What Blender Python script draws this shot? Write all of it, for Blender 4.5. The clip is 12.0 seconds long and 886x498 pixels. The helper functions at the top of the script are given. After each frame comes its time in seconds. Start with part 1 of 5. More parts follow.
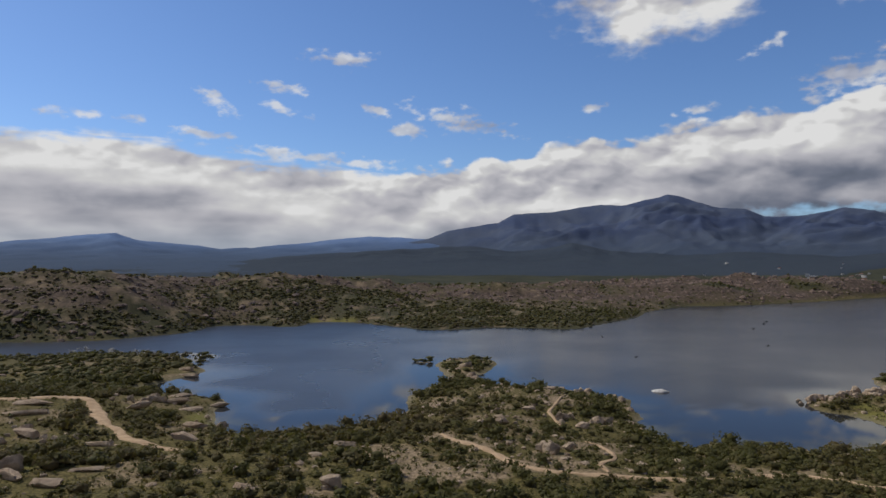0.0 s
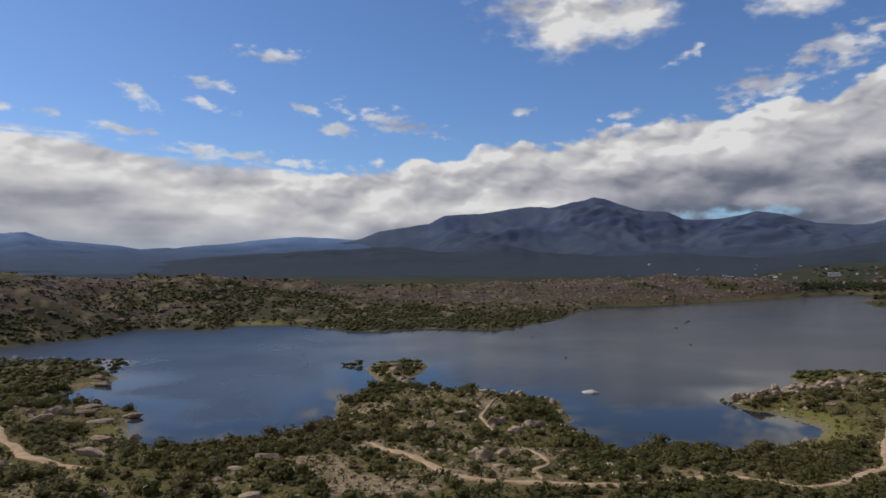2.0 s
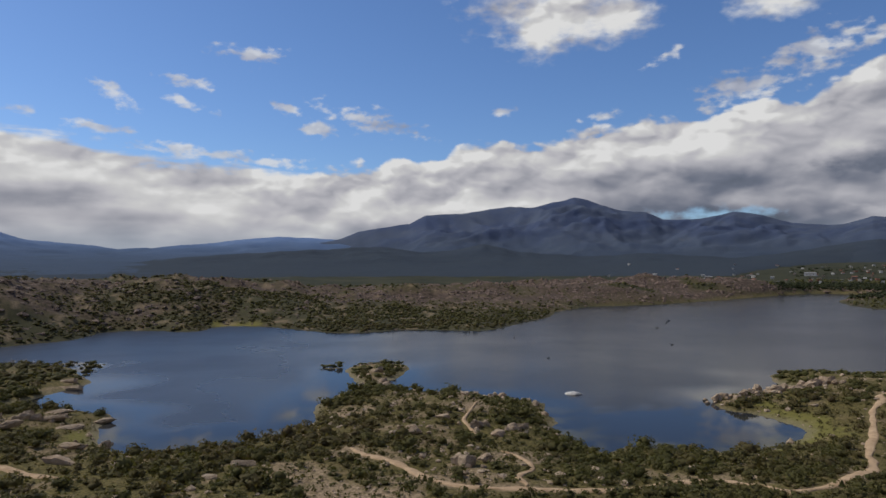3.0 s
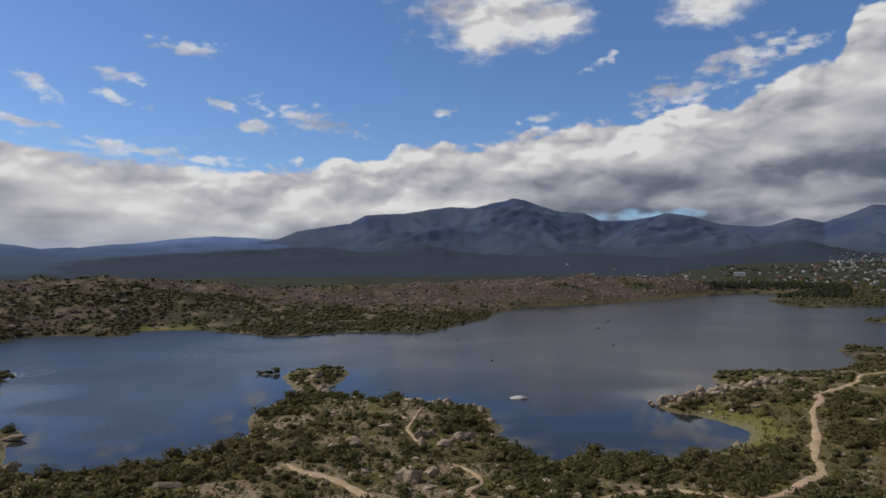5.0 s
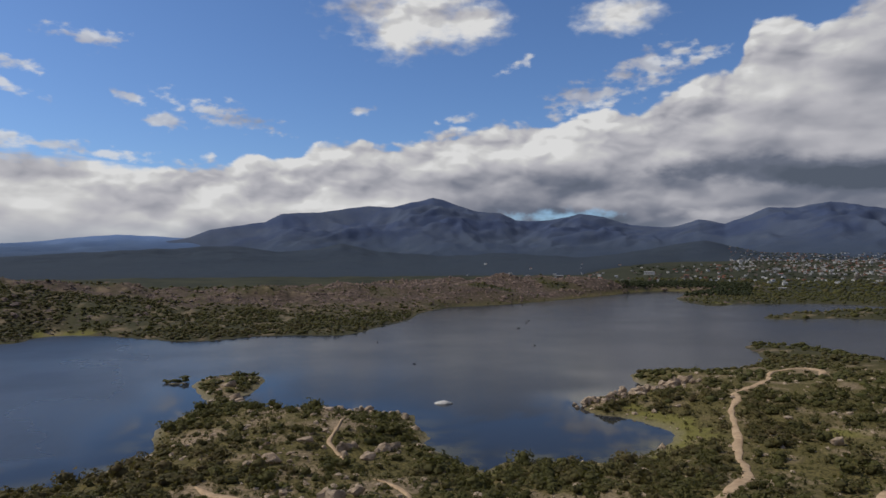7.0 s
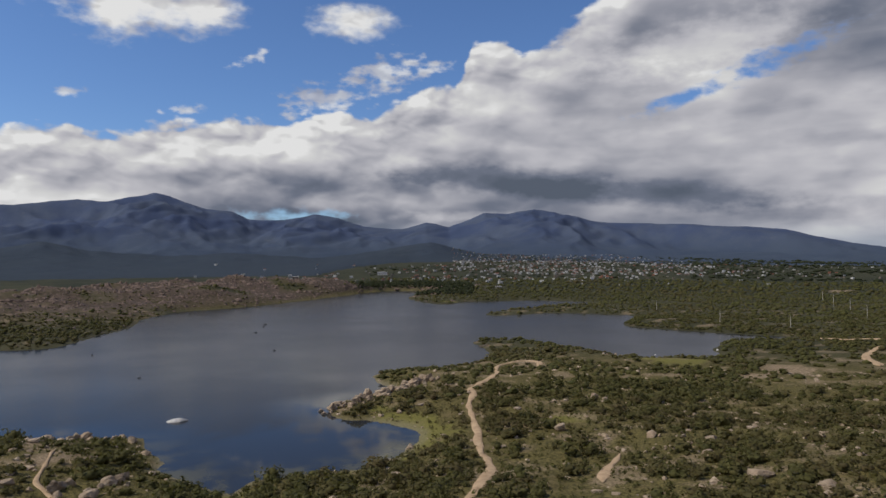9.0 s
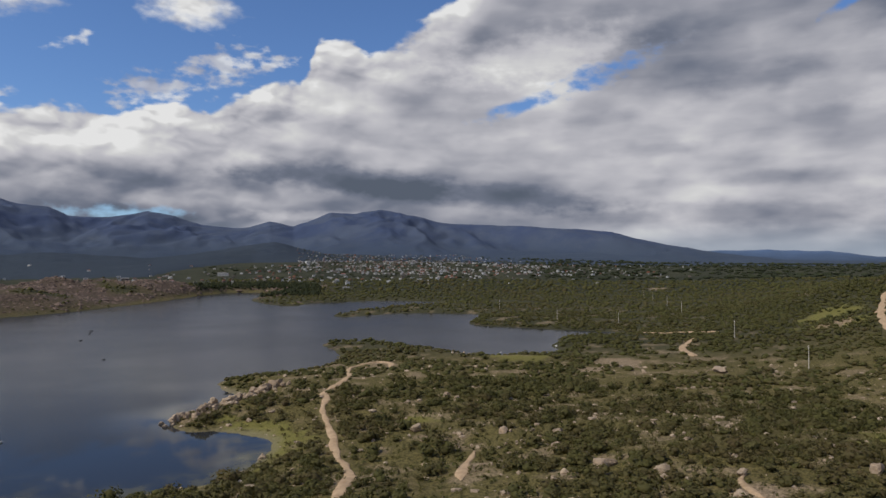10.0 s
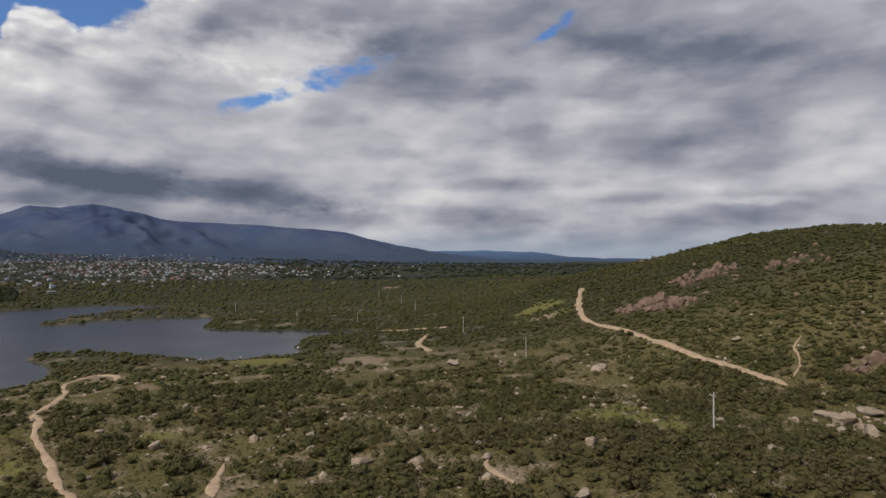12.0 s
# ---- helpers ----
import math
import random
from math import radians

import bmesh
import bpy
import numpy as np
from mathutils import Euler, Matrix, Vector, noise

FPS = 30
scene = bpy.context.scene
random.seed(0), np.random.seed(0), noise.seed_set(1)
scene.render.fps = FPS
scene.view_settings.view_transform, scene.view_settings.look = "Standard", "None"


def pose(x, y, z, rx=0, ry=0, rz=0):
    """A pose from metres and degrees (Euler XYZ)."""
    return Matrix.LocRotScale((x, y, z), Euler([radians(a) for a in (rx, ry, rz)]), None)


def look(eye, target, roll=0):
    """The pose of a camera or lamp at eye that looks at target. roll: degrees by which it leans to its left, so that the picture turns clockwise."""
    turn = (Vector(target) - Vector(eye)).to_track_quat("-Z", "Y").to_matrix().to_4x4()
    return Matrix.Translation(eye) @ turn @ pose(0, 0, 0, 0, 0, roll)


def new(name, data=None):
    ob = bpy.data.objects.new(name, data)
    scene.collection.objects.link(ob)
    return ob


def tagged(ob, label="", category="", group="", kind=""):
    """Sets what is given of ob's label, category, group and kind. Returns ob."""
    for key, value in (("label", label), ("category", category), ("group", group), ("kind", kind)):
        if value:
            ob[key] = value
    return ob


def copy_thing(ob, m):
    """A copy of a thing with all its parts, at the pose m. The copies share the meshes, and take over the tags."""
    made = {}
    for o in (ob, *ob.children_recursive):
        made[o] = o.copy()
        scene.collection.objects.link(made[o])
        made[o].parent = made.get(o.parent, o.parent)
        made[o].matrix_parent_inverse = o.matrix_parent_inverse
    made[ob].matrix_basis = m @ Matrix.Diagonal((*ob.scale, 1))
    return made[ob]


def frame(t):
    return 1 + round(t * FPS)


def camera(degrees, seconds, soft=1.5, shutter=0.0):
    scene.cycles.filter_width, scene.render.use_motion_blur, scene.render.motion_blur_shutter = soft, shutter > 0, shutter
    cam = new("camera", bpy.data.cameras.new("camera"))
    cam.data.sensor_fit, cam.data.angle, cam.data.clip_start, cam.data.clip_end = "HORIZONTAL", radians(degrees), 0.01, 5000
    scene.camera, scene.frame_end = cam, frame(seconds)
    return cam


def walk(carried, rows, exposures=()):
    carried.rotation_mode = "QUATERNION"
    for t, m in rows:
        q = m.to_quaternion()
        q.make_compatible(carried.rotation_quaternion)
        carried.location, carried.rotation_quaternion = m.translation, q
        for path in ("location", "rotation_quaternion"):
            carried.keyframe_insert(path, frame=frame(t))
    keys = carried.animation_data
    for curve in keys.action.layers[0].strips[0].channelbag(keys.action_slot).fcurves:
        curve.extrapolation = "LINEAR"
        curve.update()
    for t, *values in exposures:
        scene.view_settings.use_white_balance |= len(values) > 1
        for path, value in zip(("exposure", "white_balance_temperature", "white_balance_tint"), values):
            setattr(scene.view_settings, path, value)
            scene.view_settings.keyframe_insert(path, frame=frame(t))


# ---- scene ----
# ---------------------------------------------------------------- camera
cam = camera(65.72, 12.0, soft=1.6)
PATH = [
    (0.0, pose(0.00, -0.00, 45.59, 90.94, 0.02, -0.00)),
    (0.5, pose(0.04, 1.26, 45.58, 90.93, 0.01, -0.16)),
    (1.0, pose(0.08, 2.56, 45.61, 90.98, -0.01, -2.73)),
    (1.5, pose(0.17, 3.93, 45.65, 90.97, -0.04, -4.46)),
    (2.0, pose(0.23, 5.42, 45.69, 91.02, -0.03, -5.77)),
    (2.5, pose(0.25, 7.06, 45.75, 91.01, -0.00, -6.71)),
    (3.0, pose(0.32, 8.91, 45.82, 91.01, -0.01, -7.37)),
    (5.0, pose(0.68, 17.05, 46.24, 91.02, 0.01, -12.34)),
    (5.5, pose(0.84, 19.12, 46.35, 91.02, 0.05, -13.65)),
    (6.0, pose(1.01, 21.19, 46.51, 91.02, 0.06, -15.37)),
    (6.5, pose(1.07, 23.13, 46.69, 90.97, 0.05, -16.97)),
    (8.5, pose(0.24, 30.03, 47.75, 91.01, -0.01, -33.53)),
    (9.0, pose(-0.18, 31.57, 47.96, 90.98, -0.04, -41.15)),
    (9.5, pose(-0.82, 33.02, 48.22, 90.99, -0.03, -47.49)),
    (10.0, pose(-1.49, 34.26, 48.51, 91.00, -0.05, -53.99)),
    (10.5, pose(-2.14, 35.24, 48.75, 90.99, -0.05, -60.17)),
    (11.0, pose(-2.73, 36.21, 48.95, 91.00, -0.04, -67.03)),
    (11.5, pose(-3.21, 37.25, 49.10, 90.98, 0.03, -73.34)),
    (12.0, pose(-3.54, 38.43, 49.21, 90.99, 0.01, -75.93)),
]

walk(cam, PATH, [(0.0, -0.12), (6.5, -0.16), (9.5, -0.03), (12.0, 0.01)])

# ---------------------------------------------------------------- node helpers
class Nodes:
    def __init__(self, tree):
        self.tree, self.n = tree, tree.nodes

    def put(self, socket, value):
        if value is None:
            return
        if isinstance(value, bpy.types.NodeSocket):
            self.tree.links.new(value, socket)
        else:
            socket.default_value = value

    def add(self, kind, **attrs):
        node = self.n.new(kind)
        for k, v in attrs.items():
            setattr(node, k, v)
        return node

    def math(self, op, a, b=None, c=None, clamp=False):
        node = self.add("ShaderNodeMath", operation=op, use_clamp=clamp)
        for s, v in zip(node.inputs, (a, b, c)):
            self.put(s, v)
        return node.outputs[0]

    def span(self, v, a, b, lo=0.0, hi=1.0, smooth=True):
        node = self.add("ShaderNodeMapRange", interpolation_type="SMOOTHSTEP" if smooth else "LINEAR")
        for s, x in zip(node.inputs, (v, a, b, lo, hi)):
            self.put(s, x)
        return node.outputs[0]

    def mix(self, fac, a, b, blend="MIX"):
        node = self.add("ShaderNodeMix", data_type="RGBA", blend_type=blend)
        self.put(node.inputs[0], fac)
        for s, v in ((node.inputs[6], a), (node.inputs[7], b)):
            self.put(s, v if isinstance(v, bpy.types.NodeSocket) else (*v, 1.0))
        return node.outputs[2]

    def xyz(self, x, y, z):
        node = self.add("ShaderNodeCombineXYZ")
        for s, v in zip(node.inputs, (x, y, z)):
            self.put(s, v)
        return node.outputs[0]

    def noise(self, vec, scale, detail=4.0, rough=0.55, distort=0.0, color=False):
        node = self.add("ShaderNodeTexNoise")
        self.put(node.inputs["Vector"], vec)
        for k, v in (("Scale", scale), ("Detail", detail), ("Roughness", rough), ("Distortion", distort)):
            node.inputs[k].default_value = v
        return node.outputs["Color" if color else "Fac"]

    def ramp(self, fac, stops):
        node = self.add("ShaderNodeValToRGB")
        el = node.color_ramp.elements
        while len(el) < len(stops):
            el.new(0.5)
        for e, (p, c) in zip(el, stops):
            e.position, e.color = p, (*c, 1.0) if isinstance(c, tuple) else (c, c, c, 1.0)
        self.put(node.inputs[0], fac)
        return node.outputs[0]


# ---------------------------------------------------------------- sky, clouds and sun
SUN_AZ, SUN_EL = -64.0, 47.0
world = bpy.data.worlds.new("sky")
scene.world = world
world.use_nodes = True
w = Nodes(world.node_tree)
w.n.clear()
sky = w.add("ShaderNodeTexSky", sky_type="NISHITA", sun_disc=False)
sky.sun_elevation, sky.sun_rotation = radians(SUN_EL), radians(SUN_AZ)
sky.altitude, sky.air_density, sky.dust_density, sky.ozone_density = 900.0, 1.0, 1.0, 2.5
direction = w.add("ShaderNodeTexCoord").outputs["Generated"]
sep = w.add("ShaderNodeSeparateXYZ")
w.put(sep.inputs[0], direction)
dx, dy, dz = sep.outputs
hyp = w.math("SQRT", w.math("ADD", w.math("MULTIPLY", dx, dx), w.math("MULTIPLY", dy, dy)))
AZ = w.math("MULTIPLY", w.math("ARCTAN2", dx, dy), 57.2958)
EL = w.math("MULTIPLY", w.math("ARCTAN2", dz, hyp), 57.2958)
turn = w.math("DIVIDE", w.math("ADD", AZ, 180.0), 360.0)


def at_az(rows):
    """A value that changes with the bearing: rows of degrees and value."""
    return w.ramp(turn, [((a + 180.0) / 360.0, v) for a, v in rows])


flat = w.math("ADD", w.math("MAXIMUM", dz, 0.0), 0.27)
sheet = w.xyz(w.math("DIVIDE", dx, flat), w.math("DIVIDE", dy, flat), 0.0)
tall = w.math("MULTIPLY", EL, 1.9)


def moved(vec, a, e):
    node = w.add("ShaderNodeVectorMath", operation="ADD")
    w.put(node.inputs[0], vec)
    node.inputs[1].default_value = (a, e, 0.0)
    return node.outputs[0]


def bent(vec, scale, by):
    """The same place, pushed about by noise."""
    node = w.add("ShaderNodeVectorMath", operation="MULTIPLY_ADD")
    w.put(node.inputs[0], moved(w.noise(vec, scale, 2.0, 0.5, color=True), -0.5, -0.5))
    node.inputs[1].default_value = (by, by, 0.0)
    w.put(node.inputs[2], vec)
    return node.outputs[0]


def mounds(vec, scale, detail, rough=0.5):
    """Rounded heaps with smaller heaps on them, as cumulus has: about one on a heap, nought between."""
    node = w.add("ShaderNodeTexVoronoi", feature="SMOOTH_F1", voronoi_dimensions="2D", normalize=True)
    w.put(node.inputs["Vector"], vec)
    for k, v in (("Scale", scale), ("Detail", detail), ("Roughness", rough), ("Lacunarity", 2.3), ("Smoothness", 0.45)):
        node.inputs[k].default_value = v
    return w.span(node.outputs["Distance"], 0.04, 0.50, 1.0, 0.0, False)


round_sky = w.xyz(AZ, tall, 0.0)
billow = w.noise(round_sky, 0.15, 4.0, 0.45)
puff = w.noise(round_sky, 0.48, 4.0, 0.5)
fine = w.noise(w.xyz(AZ, w.math("MULTIPLY", EL, 1.8), 9.0), 0.9, 6.0, 0.55)
heaps_at = bent(round_sky, 0.35, 2.2)
heap, heap_lit = mounds(heaps_at, 0.15, 1.6, 0.35), mounds(moved(heaps_at, -0.8, 2.2), 0.15, 1.6, 0.35)
knob, knob_lit = mounds(heaps_at, 0.42, 1.5, 0.4), mounds(moved(heaps_at, -0.3, 0.8), 0.42, 1.5, 0.4)
mass = w.noise(w.xyz(AZ, w.math("MULTIPLY", EL, 2.6), 2.0), 0.075, 2.0, 0.5)
sheet_at = bent(sheet, 2.0, 0.34)
roll, roll_lit = mounds(sheet_at, 1.7, 2.2, 0.45), mounds(moved(sheet_at, -0.13, 0.09), 1.7, 2.2, 0.45)
layer = w.noise(sheet, 0.85, 3.0, 0.45, 0.25)
streak = w.noise(w.xyz(w.math("MULTIPLY", AZ, 0.16), w.math("MULTIPLY", EL, 1.1), 5.0), 1.0, 4.0, 0.5, 0.3)

# the top edge of the cloud bank, in units of 45 degrees
bank_top = w.math("MULTIPLY", at_az([
    (-180, 0.60), (-110, 0.45), (-60, 0.21), (-33, 0.212), (-25.8, 0.216), (-21.8, 0.204), (-15, 0.185), (-8.6, 0.174), (-4.5, 0.158), (-1.1, 0.166), (3.5, 0.182),
    (8, 0.198), (13.8, 0.224), (19, 0.233), (24, 0.252), (27.5, 0.250), (30.5, 0.266), (35.5, 0.275), (39, 0.306), (42.2, 0.328), (43.2, 0.385), (46, 0.395), (48.2, 0.365),
    (50.6, 0.41), (55, 0.47), (60, 0.62), (70, 1.0), (130, 1.0), (180, 0.60)]), 45.0)
below = w.math("SUBTRACT", bank_top, EL)
puffy = at_az([(-180, 0.4), (-20, 0.30), (-7, 0.45), (0, 0.85), (20, 0.95), (44, 0.85), (58, 0.5), (180, 0.4)])
rough_edge = w.math("ADD", w.math("MULTIPLY", w.math("SUBTRACT", billow, 0.5), 1.6), w.math("MULTIPLY", w.math("SUBTRACT", heap, 0.5), 1.6))
rough_edge = w.math("ADD", rough_edge, w.math("MULTIPLY", w.math("SUBTRACT", knob, 0.5), 0.8))
bank = w.math("ADD", w.math("ADD", below, w.math("MULTIPLY", rough_edge, puffy)), w.math("MULTIPLY", w.math("SUBTRACT", fine, 0.5), 0.9))
bank = w.math("ADD", bank, w.math("MULTIPLY", w.math("SUBTRACT", streak, 0.5), w.span(puffy, 0.3, 0.8, 3.0, 0.0)))
bank = w.span(bank, -0.15, w.span(puffy, 0.3, 0.8, 0.9, 0.40))


def spot(a, e, wide, high, lean=0.0, wobble=1.7, heaps=0.0):
    """One inside an uneven patch of sky round a bearing and a height, falling to zero at its edge."""
    x, y = w.math("SUBTRACT", AZ, a), w.math("SUBTRACT", EL, e)
    y = w.math("SUBTRACT", y, w.math("MULTIPLY", x, lean))
    x, y = w.math("DIVIDE", x, wide), w.math("DIVIDE", y, high)
    r = w.math("SQRT", w.math("ADD", w.math("MULTIPLY", x, x), w.math("MULTIPLY", y, y)))
    uneven = w.math("ADD", w.math("SUBTRACT", fine, 0.5), w.math("SUBTRACT", puff, 0.5))
    edge = w.math("ADD", w.math("SUBTRACT", 1.0, r), w.math("MULTIPLY", uneven, wobble))
    return w.math("ADD", edge, w.math("MULTIPLY", w.math("SUBTRACT", heap, 0.5), heaps))


def joined(values):
    out = values[0]
    for v in values[1:]:
        out = w.math("MAXIMUM", out, v)
    return out


PUFFS = [(16.8, 19.9, 8.6, 3.8, -0.04), (21.6, 19.4, 4.6, 2.2, 0.05), (15.4, 18.5, 3.6, 2.7, 0.0), (33.8, 19.4, 4.4, 1.8, 0.0),
         (13.0, 26.0, 7.0, 2.2, 0.05), (29.0, 25.5, 6.0, 1.8, -0.05), (39.0, 27.0, 6.0, 2.5, 0.1), (-24.0, 27.0, 7.0, 2.4, 0.0), (-6.0, 29.0, 6.0, 2.2, 0.1)]
WISPS = [(1.2, 11.5, 5.2, 1.0, -0.2), (-10.0, 8.3, 9.0, 0.55, -0.08), (-3.0, 10.7, 1.7, 0.8, 0.1), (-5.2, 12.1, 1.6, 0.5, -0.25), (-13.3, 12.3, 2.0, 0.5, -0.25),
         (-13.2, 13.9, 2.3, 0.5, -0.15), (-8.2, 16.2, 3.0, 0.75, 0.0), (-18.2, 12.4, 1.6, 0.9, -0.6), (-27.7, 10.7, 4.0, 0.42, 0.0),
         (-19.5, 10.0, 3.4, 0.45, -0.05), (-13.0, 8.8, 4.5, 0.4, -0.1), (12.5, 12.3, 1.4, 0.4, 0.0), (20.8, 11.8, 1.6, 0.45, 0.1), (25.5, 16.0, 1.4, 0.5, 0.4), (35.2, 15.4, 3.2, 1.1, 0.25),
         (31.5, 13.1, 4.4, 1.4, 0.15), (36.6, 15.2, 3.3, 1.6, 0.3), (40.0, 15.6, 1.8, 0.8, 0.2)]
GAPS = [(61.0, 12.9, 4.6, 0.9, 0.31), (67.0, 14.9, 5.4, 1.25, 0.31), (84.7, 18.2, 1.9, 0.6, 0.5), (86.1, 19.2, 1.0, 0.8, 0.3), (29.0, 3.6, 6.0, 0.75, 0.0), (48.5, 18.6, 3.6, 1.6, -0.3)]
puffs = w.span(joined([spot(*p, wobble=0.7, heaps=0.35) for p in PUFFS]), 0.0, 0.75)
wisps = w.span(joined([spot(*p, wobble=2.4) for p in WISPS]), 0.0, 0.95, 0.0, 0.76)
gaps = w.span(joined([spot(*p, wobble=1.5) for p in GAPS]), 0.0, 1.0)
cover = w.math("MAXIMUM", w.math("MULTIPLY", bank, w.math("SUBTRACT", 1.0, gaps)), w.math("MAXIMUM", puffs, wisps), clamp=True)

# light and shade in the clouds
depth = w.span(below, 0.3, 6.5)
lumps = w.math("ADD", w.math("MULTIPLY", w.math("SUBTRACT", heap, heap_lit), 0.52), w.math("MULTIPLY", w.math("SUBTRACT", knob, knob_lit), w.span(depth, 0.0, 1.0, 0.34, 0.12)))
lumps = w.math("ADD", lumps, w.math("MULTIPLY", w.math("SUBTRACT", heap, 0.5), 0.12))
under = w.math("ADD", w.math("MULTIPLY", w.math("SUBTRACT", 0.55, roll), 0.26), w.math("MULTIPLY", w.math("SUBTRACT", roll, roll_lit), 0.50))
under = w.math("ADD", under, w.math("MULTIPLY", w.math("SUBTRACT", streak, 0.5), 0.26))
from_below = w.math("MULTIPLY", at_az([(-180, 0.9), (-20, 0.75), (-8, 0.55), (2, 0.2), (38, 0.2), (50, 0.5), (62, 0.66), (180, 0.66)]), w.span(below, 0.5, 4.0, 0.35, 1.0))
relief = w.math("ADD", w.math("MULTIPLY", w.math("SUBTRACT", mass, 0.5), w.span(depth, 0.0, 1.0, 0.3, 0.8)), w.math("MULTIPLY", lumps, w.math("SUBTRACT", 1.0, from_below)))
relief = w.math("ADD", relief, w.math("MULTIPLY", under, from_below))
heavy = at_az([(-180, 0.5), (-40, 0.24), (-10, 0.24), (8, 0.26), (20, 0.42), (30, 0.60), (44, 0.58), (58, 0.40), (80, 0.36), (110, 0.35), (180, 0.5)])
GREY = [(78.0, 3.6, 20.0, 1.6, 0.0, 0.22), (40.0, 12.0, 6.0, 2.6, 0.3, 0.14), (46.0, 6.7, 12.0, 1.7, -0.09, 0.42), (58.0, 5.4, 14.0, 1.5, -0.08, 0.36), (82.0, 6.4, 12.0, 0.9, 0.02, 0.16), (30.0, 6.4, 10.0, 1.5, 0.03, 0.24), (101.0, 9.4, 9.0, 1.2, 0.03, 0.16),
        (72.0, 8.8, 9.0, 0.8, 0.06, 0.14), (79.0, 13.6, 7.0, 1.7, 0.10, 0.16), (95.0, 16.0, 12.0, 2.4, -0.1, 0.22), (68.0, 11.6, 6.0, 0.8, 0.1, 0.10), (-24.0, 4.9, 9.0, 1.3, 0.0, 0.20), (92.0, 5.0, 12.0, 0.8, 0.0, 0.14), (6.0, 5.2, 7.0, 0.7, 0.03, 0.12)]
BRIGHT = [(62.0, 16.5, 12.0, 3.0, 0.1, 0.22), (41.0, 13.0, 5.0, 1.6, 0.3, 0.16), (14.0, 9.0, 12.0, 1.2, 0.15, 0.06), (44.0, 3.7, 9.0, 0.6, 0.0, 0.22), (30.0, 4.6, 8.0, 0.6, 0.0, 0.12), (103.0, 14.4, 5.0, 1.4, 0.05, 0.14), (101.0, 4.6, 6.0, 0.6, 0.0, 0.22),
          (88.0, 11.6, 7.0, 0.9, 0.05, 0.10), (60.0, 10.6, 7.0, 0.9, 0.1, 0.08), (-28.0, 7.3, 9.0, 1.0, 0.0, 0.10), (-12.0, 5.6, 9.0, 0.6, 0.05, 0.10)]
greys = [w.math("MULTIPLY", w.span(spot(*q[:5], wobble=0.5), 0.0, 0.9), q[5]) for q in GREY]
brights = [w.math("MULTIPLY", w.span(spot(*q[:5], wobble=0.9), 0.0, 0.9), q[5]) for q in BRIGHT]


def summed(values):
    out = values[0]
    for v in values[1:]:
        out = w.math("ADD", out, v)
    return out


shade = w.math("MULTIPLY", depth, w.math("MULTIPLY", heavy, w.span(layer, 0.36, 0.62, 0.30, 1.15)))
shade = w.math("SUBTRACT", w.math("ADD", shade, summed(greys)), summed(brights))
lit = w.math("SUBTRACT", w.math("ADD", 0.88, relief), shade)
cloud = w.ramp(w.math("MAXIMUM", lit, 0.0, clamp=True), [
    (0.0, (0.095, 0.115, 0.155)), (0.25, (0.155, 0.175, 0.23)), (0.5, (0.31, 0.318, 0.368)), (0.75, (0.505, 0.502, 0.54)), (0.9, (0.63, 0.63, 0.635)), (1.0, (0.77, 0.77, 0.77))])
haze = w.span(EL, 0.0, 3.6, 0.75, 0.0)
cloud = w.mix(w.math("MULTIPLY", haze, 1.0), cloud, (0.31, 0.37, 0.45))
blue = w.mix(1.0, sky.outputs[0], (0.074, 0.092, 0.119), "MULTIPLY")
background = w.add("ShaderNodeBackground")
w.put(background.inputs[0], w.mix(cover, blue, cloud))
background.inputs[1].default_value = 1.0
w.put(w.add("ShaderNodeOutputWorld").inputs[0], background.outputs[0])

sun = new("sun", bpy.data.lights.new("sun", "SUN"))
sun.data.energy, sun.data.angle, sun.data.color = 3.5, radians(4.0), (1.0, 0.92, 0.78)
away = Vector((math.sin(radians(SUN_AZ)) * math.cos(radians(SUN_EL)), math.cos(radians(SUN_AZ)) * math.cos(radians(SUN_EL)), math.sin(radians(SUN_EL))))
sun.matrix_world = look(away * 400.0, (0, 0, 0))

# ---------------------------------------------------------------- materials
def material(name, rough=0.8, spec=0.3):
    m = bpy.data.materials.new(name)
    m.use_nodes = True
    n = Nodes(m.node_tree)
    bsdf = m.node_tree.nodes["Principled BSDF"]
    bsdf.inputs["Roughness"].default_value = rough
    bsdf.inputs["Specular IOR Level"].default_value = spec
    return m, n, bsdf


def place_of(n):
    return n.add("ShaderNodeNewGeometry").outputs["Position"]


def attribute(n, name):
    return n.add("ShaderNodeAttribute", attribute_name=name).outputs["Fac"]


def bump(n, bsdf, height, strength, distance):
    b = n.add("ShaderNodeBump")
    n.put(b.inputs["Height"], height)
    b.inputs["Strength"].default_value, b.inputs["Distance"].default_value = strength, distance
    n.put(bsdf.inputs["Normal"], b.outputs[0])


